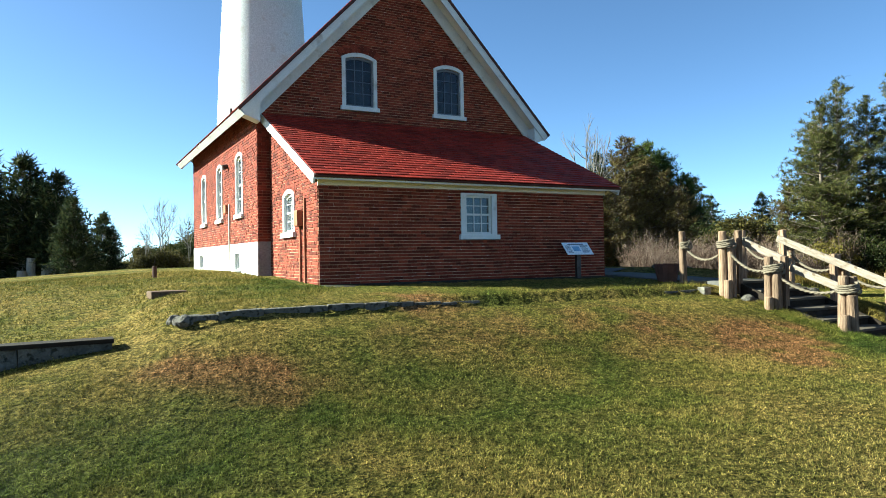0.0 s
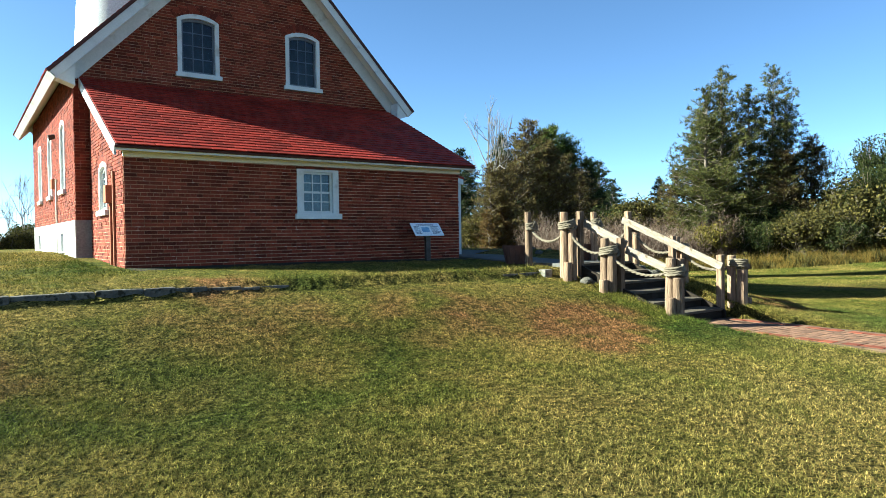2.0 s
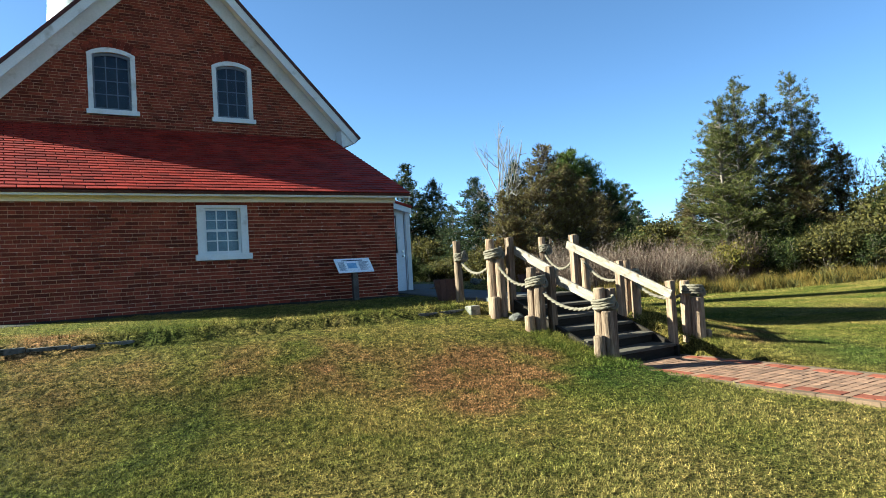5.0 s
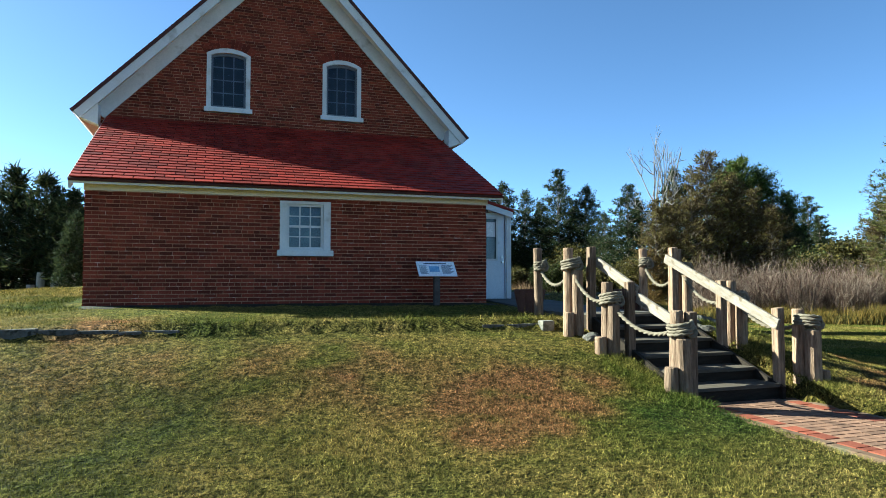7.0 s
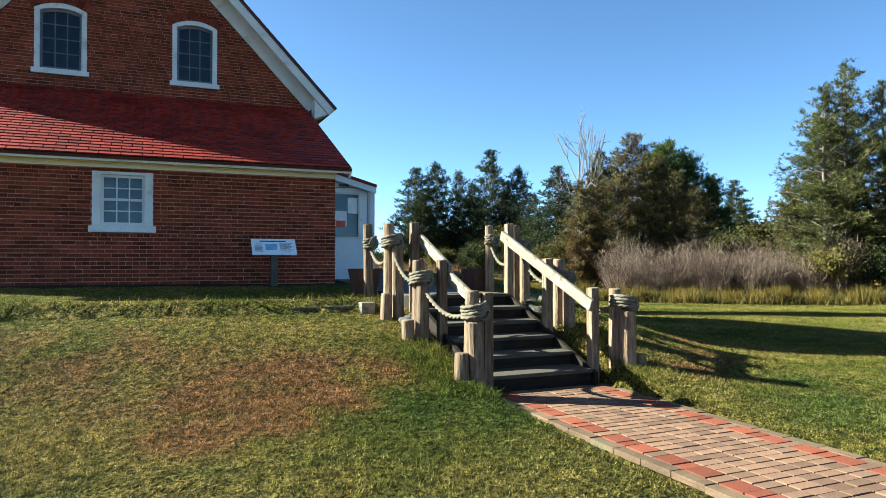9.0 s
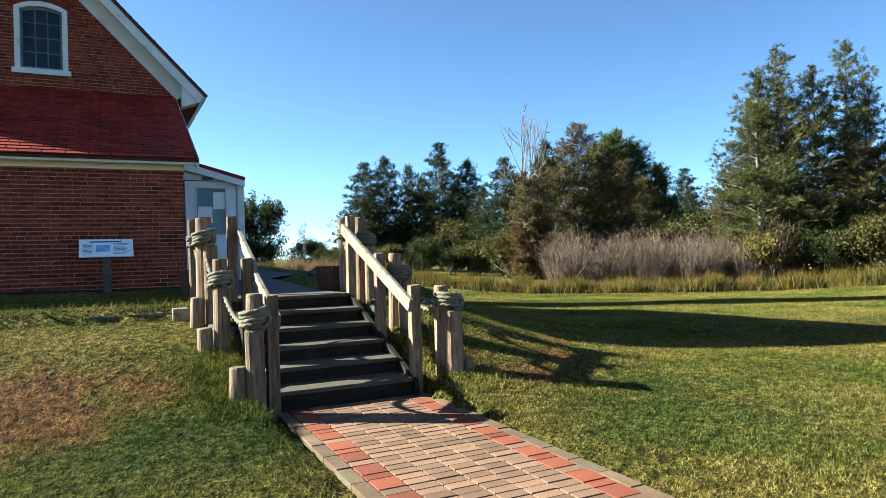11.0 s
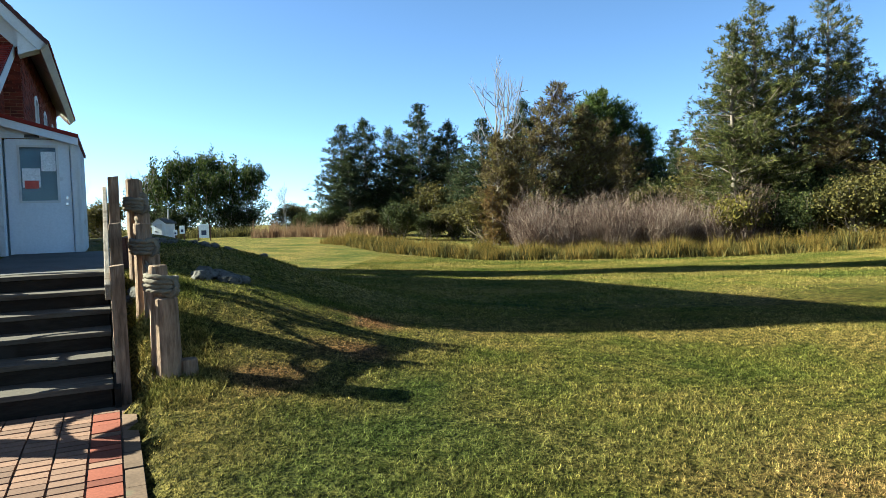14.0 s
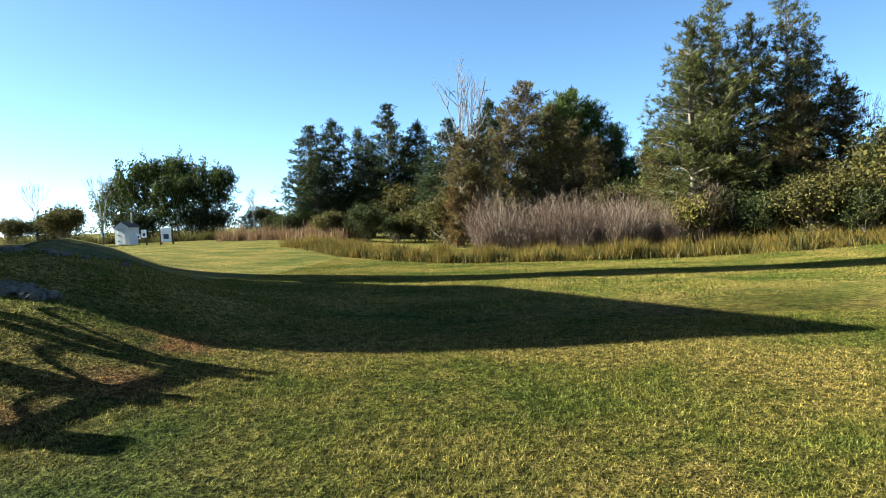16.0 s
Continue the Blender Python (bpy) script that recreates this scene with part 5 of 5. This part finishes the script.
def broadleaf(name, seed, h, spread, leaf, label, stems=1, bole=0.14, per=30, size=0.13, clump=0.55, category="tree", bark=None, sprays=0, depth=3, full=0, thick=1.0):
    """Trunk or several stems, forking limbs and a crown of small leaves in clumps."""
    r, rnd = np.random.default_rng(seed), random.Random(seed)
    tree = empty(name, Matrix(), label, category)
    g, tips = Geo(), []
    for s in range(stems):
        a = rnd.uniform(0, 6.28)
        foot = Vector((math.cos(a), math.sin(a), 0)) * (0.0 if stems == 1 else spread * 0.35 * rnd.random())
        top = foot + Vector((rnd.gauss(0, 0.05) * h, rnd.gauss(0, 0.05) * h, h * bole))
        g.cyl(foot - Vector((0, 0, 0.1)), top, thick * (0.016 * h + 0.02), thick * (0.013 * h + 0.01), 7, cap=False)
        for _ in range(rnd.randint(4, 6)):
            b = rnd.uniform(0, 6.28)
            d = Vector((math.cos(b) * spread * 0.55, math.sin(b) * spread * 0.55, h * rnd.uniform(0.2, 0.62))).normalized()
            grow(g, rnd, top - Vector((0, 0, rnd.uniform(0, 0.3) * h * bole)), d, h * 0.3, thick * (0.009 * h + 0.006), depth, tips)
    p = np.array([t[0] for t in tips])
    scale = np.array([spread / max(0.1, np.percentile(np.hypot(p[:, 0], p[:, 1]), 96)), 0, h / p[:, 2].max()])
    k = Matrix.Diagonal((scale[0], scale[0], scale[2], 1))
    g.v = [tuple(k @ Vector(q)) for q in g.v]
    p = p * np.array([scale[0], scale[0], scale[2]])
    part("trunk", g, bark or BARK, tree, smooth=True)
    if leaf:
        if sprays:
            v = needles(r, p, np.array([t[1] for t in tips]), sprays, size * 2.4, size * 0.35, 0.8)
            crown = new("crown", leaf_mesh("crown", v, leaf))
        else:
            n0 = 700 if category == "tree" else 420
            q = unit(r, n0) * (r.uniform(0, 1, (n0, 1)) ** 0.33)
            gap = np.array([noise.noise(Vector(a) * 2.1 + Vector((seed, 0, 0))) for a in q])
            q = q[gap > 0.02]
            low = np.column_stack([q[:, 0] * spread, q[:, 1] * spread, h * (0.5 + 0.47 * q[:, 2])]) * full + np.column_stack([q[:, :2] * spread * 0.8, h * (0.3 + 0.25 * q[:, 2])]) * (1 - full)
            low = low[:int(len(low) * (1.0 if full else 0.25))]
            crown = new("crown", leaf_mesh("crown", leaves(r, np.vstack([p, low]), per, clump, size), leaf, 4))
        crown.parent = tree
    return tree


used = set()


def plant(source, x, y, size, turn, wide=1.0, label=""):
    """Sets the first of a kind down, then copies of it."""
    m = Matrix.Translation((x, y, ground(x, y) - 0.06)) @ pose(0, 0, 0, 0, 0, turn) @ Matrix.Diagonal((size * wide, size * wide, size, 1))
    if source.name in used:
        ob = copy_thing(source, m)
        ob.matrix_basis = m
    else:
        used.add(source.name)
        source.matrix_basis = m
        ob = source
    if label:
        tagged(ob, label)
    return ob


FIR = [conifer("fir_tree", 300 + i, 12.0, 3.1, NEEDLE_DARK, "dark ragged fir tree at the edge of the woods", dense=1.5, tuft=0.34, open_low=0.05, ragged=0.55, taper=0.75) for i in range(3)]
FIRS = [(-4.0, 84.2, 12.6), (-1.6, 86.7, 13.5), (0.9, 89.2, 13.0), (5.1, 83.7, 14.9), (8.3, 83.9, 12.9), (10.1, 78.0, 9.4), (12.0, 72.1, 11.6), (15.9, 68.0, 12.4), (29.9, 82.2, 9.8),
        (42.8, 114.0, 13.8), (32.7, 85.6, 7.8), (3.0, 84.5, 11.0), (6.8, 86.0, 11.5), (-2.8, 82.0, 9.0), (13.5, 76.0, 10.5), (36.0, 90.0, 9.0), (40.0, 84.0, 8.5), (22.0, 92.0, 12.0)]
rt = random.Random(8)
for i, (x, y, h) in enumerate(FIRS):
    plant(FIR[i % 3], x, y, h / 12.0, rt.uniform(0, 360), rt.uniform(1.1, 1.5))
PINE = [conifer("pine_tree", 320 + i, 13.0, 3.3, NEEDLE, "tall ragged pine with thin lower branches", dense=1.5, tuft=0.23, open_low=0.1, ragged=0.7, taper=0.72, per=17) for i in range(2)]
for i, (x, y, h) in enumerate([(25.9, 45.8, 12.6), (27.3, 46.2, 13.9), (29.7, 46.7, 12.7), (31.7, 46.9, 14.1), (27.2, 49.0, 11.6), (33.2, 47.6, 11.6), (29.3, 49.5, 11.5)]):
    plant(PINE[i % 2], x, y, h / 13.0, rt.uniform(0, 360), rt.uniform(1.0, 1.22))
SPRUCE = [conifer("spruce_tree", 340 + i, 6.5, 2.2, NEEDLE_DARK, "dark spruce beyond the lawn", dense=1.7, tuft=0.36, open_low=0.03, ragged=0.3, taper=0.8) for i in range(2)]
for i, (x, y, h) in enumerate([(-21.2, 33.9, 6.9), (-23.7, 34.6, 7.5), (-17.4, 31.5, 4.5), (-22.6, 37.8, 6.1), (-19.4, 33.7, 6.0), (-25.5, 33.0, 7.2), (-27.5, 35.0, 7.6), (-18.5, 36.5, 4.2)]):
    plant(SPRUCE[i % 2], x, y, h / 6.5, rt.uniform(0, 360), rt.uniform(0.9, 1.2))
OAK = [broadleaf("broadleaf_tree", 360 + i, 10.0, 4.2, LEAF_DEEP, "full green broadleaf tree at the edge of the lawn", per=42, size=0.092, clump=0.62, stems=2, bole=0.1, full=1, depth=2) for i in range(1)]
ASH = [broadleaf("field_tree", 365, 10.0, 4.2, LEAF, "full green tree beyond the outhouse", per=15, size=0.16, clump=0.62, stems=2, bole=0.1, full=1, depth=2)]
for i, (x, y, h) in enumerate([(34.9, 40.9, 6.0), (38.3, 42.3, 8.4), (41.9, 43.3, 10.4), (45.2, 42.9, 11.2), (45.6, 38.7, 9.6), (48.8, 38.1, 10.4), (-31.0, 100.0, 12.0), (-27.0, 104.4, 13.0), (-22.5, 103.6, 11.0),
                               (-35.5, 101.0, 9.5), (49.0, 46.0, 11.0), (-26.6, 98.0, 9.6)]):
    plant(OAK[0] if x > 0 else ASH[0], x, y, h / 10.0, rt.uniform(0, 360), rt.uniform(0.8, 1.0) if h < 13 else 0.75)
SPIRE = [conifer("green_tree", 376 + i, 13.0, 2.9, LEAF_BRIGHT, "tall green tree with upright sprays of leaves", dense=2.0, tuft=0.42, open_low=0.1, ragged=0.5, taper=0.38) for i in range(1)]
for x, y, h in [(25.7, 85.0, 15.8), (28.4, 86.6, 14.6), (23.6, 83.0, 14.2), (30.4, 84.0, 11.5)]:
    plant(SPIRE[0], x, y, h / 13.0, rt.uniform(0, 360), 1.1)
MIXED = [conifer("autumn_tree", 380 + i, 11.0, 2.9, LEAF_BROWN, "tall thin tree with brown and olive autumn leaves", dense=1.3, tuft=0.36, open_low=0.08, ragged=0.75, taper=0.5) for i in range(2)]
for i, (x, y, h) in enumerate([(13.1, 60.0, 8.6), (14.6, 61.4, 9.6), (19.1, 69.8, 14.0), (17.0, 66.0, 11.5), (21.6, 71.0, 12.0), (23.8, 72.0, 11.0), (34.0, 45.9, 8.4), (26.0, 74.0, 9.5), (28.5, 50.5, 8.5), (25.0, 48.5, 7.0), (31.0, 44.6, 7.5)]):
    plant(MIXED[i % 2], x, y, h / 11.0, rt.uniform(0, 360), rt.uniform(0.9, 1.1))
BUSH = [broadleaf("bush", 400 + i, 4.0, 2.3, LEAF_DEEP if i else LEAF_OLIVE, "dense bush at the foot of the trees", stems=5, bole=0.12, per=12, size=0.095, clump=0.5, category="bush", depth=2) for i in range(2)]
BUSHES = [(28.1, 46.0, 3.7), (30.0, 44.8, 4.0), (30.5, 42.2, 3.3), (27.6, 44.2, 2.6), (29.2, 43.4, 3.0), (31.8, 42.6, 3.5), (32.4, 40.2, 2.6), (33.0, 40.4, 3.4), (36.0, 38.4, 4.0), (39.4, 36.6, 3.2), (34.8, 37.2, 2.6), (37.8, 35.4, 2.4), (41.2, 34.6, 2.8), (12.1, 62.1, 4.2), (3.9, 69.4, 3.6),
          (1.0, 71.0, 2.9), (6.8, 71.8, 2.6), (-29.3, 78.4, 4.5), (-32.2, 80.1, 3.7), (-34.9, 78.3, 3.5), (-9.9, 91.0, 2.8), (26.8, 62.3, 4.2), (31.5, 47.5, 5.0), (34.0, 42.5, 5.2)]
for i, (x, y, h) in enumerate(BUSHES):
    plant(BUSH[(i + (i > 3)) % 2], x, y, h / 4.0, rt.uniform(0, 360), rt.uniform(0.9, 1.2))
BUSHES2 = [(-15.9, 38.9, 2.3), (-16.3, 43.0, 2.9), (-18.5, 39.9, 1.8), (-20.0, 39.2, 1.8), (-13.5, 37.7, 2.0), (-5.0, 80.0, 3.0), (9.5, 72.0, 3.4), (14.5, 66.0, 3.6), (22.0, 60.0, 3.0), (17.0, 62.0, 3.0), (43.5, 34.0, 3.6), (-30.5, 96.0, 4.1), (-15.2, 100.0, 4.3), (-21.8, 98.0, 4.3)]
BUSHES2 += [(x, 82 + 4 * math.sin(x), 4.5 + 1.5 * math.sin(x * 2.3)) for x in range(-4, 46, 5)]
for i, (x, y, h) in enumerate(BUSHES2):
    plant(BUSH[i % 2], x, y, h / 4.0, rt.uniform(0, 360), rt.uniform(1.0, 1.3))
YELLOW = broadleaf("yellow_bush", 420, 2.6, 1.1, LEAF_YELLOW, "small bush with bright yellow leaves", stems=4, bole=0.12, per=14, size=0.09, clump=0.35, category="bush", depth=2)
plant(YELLOW, 25.6, 44.2, 1.1, 0)
RUST = conifer("rust_sapling", 421, 6.0, 1.5, LEAF_RUST, "slender sapling with rust-coloured leaves", dense=1.6, tuft=0.26, open_low=0.04, ragged=0.6, taper=0.5)
plant(RUST, 14.0, 60.1, 1.0, 0)
plant(RUST, 12.6, 58.5, 0.75, 80)
SNAG = broadleaf("dead_tree", 428, 13.5, 2.1, None, "tall dead tree with thin bare branches", bark=DEAD_BARK, bole=0.5, depth=3, thick=1.5)
plant(SNAG, 13.0, 61.1, 1.12, 0)
BARE = [broadleaf("bare_tree", 430 + i, 9.0, 1.9, None, "dead bleached tree with bare branches", bark=DEAD_BARK, bole=0.35) for i in range(2)]
for i, (x, y, h) in enumerate([(-33.0, 79.6, 7.5), (-13.4, 94.1, 7.2), (-30.3, 80.1, 5.5), (-19.2, 44.0, 4.6), (-21.5, 42.9, 3.8), (35.2, 46.0, 8.5), (-25.1, 78.4, 7.9), (-20.2, 41.5, 4.4), (-17.3, 41.0, 5.6), (-15.0, 40.0, 4.8), (-13.6, 39.0, 4.4), (-14.4, 42.0, 5.2)]):
    plant(BARE[i % 2], x, y, h / 9.0, rt.uniform(0, 360), 0.95 if h > 13 else 1.0)


def strip(count, line, depth, h0, h1, w, lean, seed, material, name, label, category, tufts=0.0):
    """Stems and blades standing along a line of the plan, as one object."""
    r = np.random.default_rng(seed)
    pts = np.array(line, float)
    seg = np.linalg.norm(np.diff(pts, axis=0), axis=1)
    cum = np.concatenate([[0], np.cumsum(seg)])
    s = r.uniform(0, cum[-1], count)
    if tufts:
        s = np.round(s / tufts) * tufts + r.normal(0, tufts * 0.25, count)
    s = s + 0.55 * np.sin(s * 2.9) + 0.3 * np.sin(s * 7.3 + 1.0)
    x, y = np.interp(s, cum, pts[:, 0]), np.interp(s, cum, pts[:, 1])
    back = r.uniform(0, 1, count) * depth
    x, y = x + r.normal(0, 0.2, count) + back * 0.35, y + r.normal(0, 0.2, count) + back
    z = np.array([ground(a, b) for a, b in zip(x, y)])
    h = r.uniform(h0, h1, count) * np.clip(0.8 + 1.0 * np.array([noise.noise((a * 0.8, b * 0.8, 5.0)) + 0.6 * noise.noise((a * 2.3, b * 2.3, 9.0)) for a, b in zip(x, y)]), 0.22, 1.7)
    base = np.column_stack([x, y, z])
    tip = base + np.column_stack([r.normal(0, lean, count) * h, r.normal(0, lean, count) * h, h])
    ang = r.uniform(0, np.pi, count)
    side = np.column_stack([np.cos(ang), np.sin(ang), np.zeros(count)]) * w
    out = np.empty((count, 3, 3))
    out[:, 0], out[:, 1], out[:, 2] = base - side, base + side, tip
    ob = new(name, leaf_mesh(name, out.reshape(-1, 3), material))
    return tagged(ob, label, category, kind="stuff")


LAWN_EDGE = [(-1, 59), (2, 55), (6, 46), (12, 41), (18, 39), (24, 38.5), (30, 36.5), (34, 34.8)]
strip(60000, LAWN_EDGE, 5.0, 0.22, 0.8, 0.017, 0.36, 500, REED, "tall_grass", "strip of tall yellow-green grass along the lawn's edge", "tall grass")
strip(9000, LAWN_EDGE[1:], 1.6, 0.3, 0.7, 0.035, 0.3, 501, LEAF_OLIVE, "low_weeds", "low green weeds among the tall grass", "weeds")
rb = np.random.default_rng(502)
foot = np.column_stack([rb.uniform(14.0, 27.0, 260), rb.uniform(0, 6.0, 260), np.zeros(260)])
foot[:, 1] += 46.2 - 0.24 * (foot[:, 0] - 14)
foot[:, 2] = [ground(a, b) for a, b, _ in foot]
tall = rb.uniform(0.4, 1.45, 260) * (0.92 + 0.16 * np.sin(foot[:, 0] * 1.7 + 1))
stem_foot, stem_size = np.repeat(foot, 42, 0), np.repeat(tall, 42)
way = np.column_stack([rb.normal(0, 0.26, len(stem_foot)), rb.normal(0, 0.26, len(stem_foot)), np.ones(len(stem_foot))])
stem_len = stem_size * rb.uniform(1.2, 2.9, len(stem_foot))
tips = stem_foot + way / np.linalg.norm(way, axis=1)[:, None] * stem_len[:, None]
ang = rb.uniform(0, np.pi, len(stem_foot))
side = np.column_stack([np.cos(ang), np.sin(ang), np.zeros(len(ang))]) * 0.016
stems = np.stack([stem_foot - side, stem_foot + side, tips], 1).reshape(-1, 3)
twig_at = np.concatenate([stem_foot + (tips - stem_foot) * f for f in (0.5, 0.7, 0.88)])
twigs = needles(rb, twig_at, np.tile(way, (3, 1)), 2, 0.5, 0.012, 0.7)
tagged(new("bare_brush", leaf_mesh("bare_brush", np.concatenate([stems, twigs]), BRUSH)), "thicket of grey-pink leafless brush", "brush", kind="stuff")
strip(9000, [(-14, 80), (-6, 76), (2, 66)], 6.0, 0.8, 1.6, 0.03, 0.15, 503, REED_RED, "dry_reeds", "belt of rust-coloured dry reeds", "reeds")
strip(9000, [(-46, 92), (-18, 90)], 5.0, 0.7, 1.3, 0.04, 0.2, 504, LEAF_OLIVE, "far_weeds", "rough weeds beyond the lawn", "weeds")

# ---- blades of the lawn, nearest the walk ----
r = np.random.default_rng(900)


def blades(count, x0, x1, y0, y1, keep, h0, h1, w, name, label):
    x, y = r.uniform(x0, x1, count), r.uniform(y0, y1, count)
    cu, su = math.cos(radians(29.05)), math.sin(radians(29.05))
    u, v = (x + 2.42) * cu + (y - 13.04) * su, -(x + 2.42) * su + (y - 13.04) * cu
    ok = keep(x, y, u, v)
    ok &= ~((u > P0 - 0.01) & (u < P1 + 0.01) & (v < -5.65))
    ok &= ~((u > 7.45) & (u < 9.15) & (v > -5.9) & (v < 20))
    ok &= ~((u > -0.35) & (u < 9.2) & (v > -0.02) & (v < 14))
    ok &= ~((u > 0.0) & (u < 7.4) & (v > -0.42 - 0.1 * np.sin(u * 5.3) - 0.06 * np.sin(u * 17)) & (v < 0))
    ok &= ~((v > -3.3) & (v < -3.03) & (u > -3.0) & (u < 1.0) & (r.uniform(0, 1, count) < 0.8))
    clump = np.sin(x * 63 + 2.6 * np.sin(y * 23 + 1.3 * np.sin(x * 7))) * np.sin(y * 71 + 2.6 * np.sin(x * 27 + 1.7 * np.sin(y * 9)))
    ok &= r.uniform(0, 1, count) < 0.62 + 0.6 * clump
    x, y, clump = x[ok], y[ok], clump[ok]
    n = len(x)
    z = np.array([ground(a, b) for a, b in zip(x, y)])
    h = r.uniform(h0, h1, n) * (0.95 + 0.3 * np.sin(x * 2.1) * np.sin(y * 1.7) + 0.3 * clump)
    ang = r.uniform(0, 2 * np.pi, n)
    side = np.column_stack([np.cos(ang), np.sin(ang), np.zeros(n)]) * w
    base = np.column_stack([x, y, z - 0.004])
    tip = base + np.column_stack([r.normal(0, 0.55, n) * h, r.normal(0, 0.55, n) * h, h])
    out = np.empty((n, 3, 3))
    out[:, 0], out[:, 1], out[:, 2] = base - side, base + side, tip
    me = leaf_mesh(name, out.reshape(-1, 3), GRASS)
    me.attributes.new("dry", "FLOAT", "POINT").data.foreach_set("value", np.repeat(np.array([dryness(a, b) for a, b in zip(x, y)], dtype=np.float32), 3))
    for tone_name, spots in (("pale", PALE), ("dark_turf", DARK_TURF)):
        me.attributes.new(tone_name, "FLOAT", "POINT").data.foreach_set("value", np.repeat(np.array([patches(a, b, spots) for a, b in zip(x, y)], dtype=np.float32), 3))
    return tagged(new(name, me), label, "grass", kind="stuff")


def near_walk(x, y, u, v):
    """A band in front of the line walked, thinning with distance."""
    line = 0.62 * x + 0.0
    d = y - line
    return (d > 0.3) & (r.uniform(0, 1, len(x)) < np.clip(1.35 - (d - 3.5) / 8.5, 0.14, 1.0))


blades(2700000, -5.0, 20.0, 1.0, 18.0, near_walk, 0.016, 0.04, 0.0025, "grass", "short mown grass blades, green and straw")
blades(220000, 6.0, 11.5, 10.0, 16.5, lambda x, y, u, v: (np.hypot(np.minimum(np.abs(u - 7.2), np.abs(u - 9.45)) * 1.2, np.maximum(0, np.abs(v + 4.8) - 1.3)) < 0.5), 0.035, 0.085, 0.004, "long_grass", "longer uncut grass round the posts and steps")
blades(90000, -14.0, -2.0, 6.5, 19.0, lambda x, y, u, v: (v > -3.05) | (x < -4.5), 0.025, 0.06, 0.007, "terrace_grass", "mown grass of the terrace beside the house")
blades(60000, -5.0, 8.0, 8.0, 15.0, lambda x, y, u, v: (v > -3.32) & (v < -2.95) & (u > 0.8) & (u < 7.2), 0.05, 0.12, 0.006, "lip_grass", "longer grass hanging over the lip of the terrace")


def far_lawn(x, y, u, v):
    """Beyond the band along the walk, to the edge of the mown lawn."""
    return (r.uniform(0, 1, len(x)) < np.clip((y - 0.62 * x - 8.6) / 3, 0, 1)) & (y < 44 - 0.3 * np.maximum(0, x - 6)) & (u > 9.6)


blades(620000, 6.0, 36.0, 11.0, 44.0, far_lawn, 0.024, 0.05, 0.01, "lawn_tufts", "tufted mown grass of the open lawn")
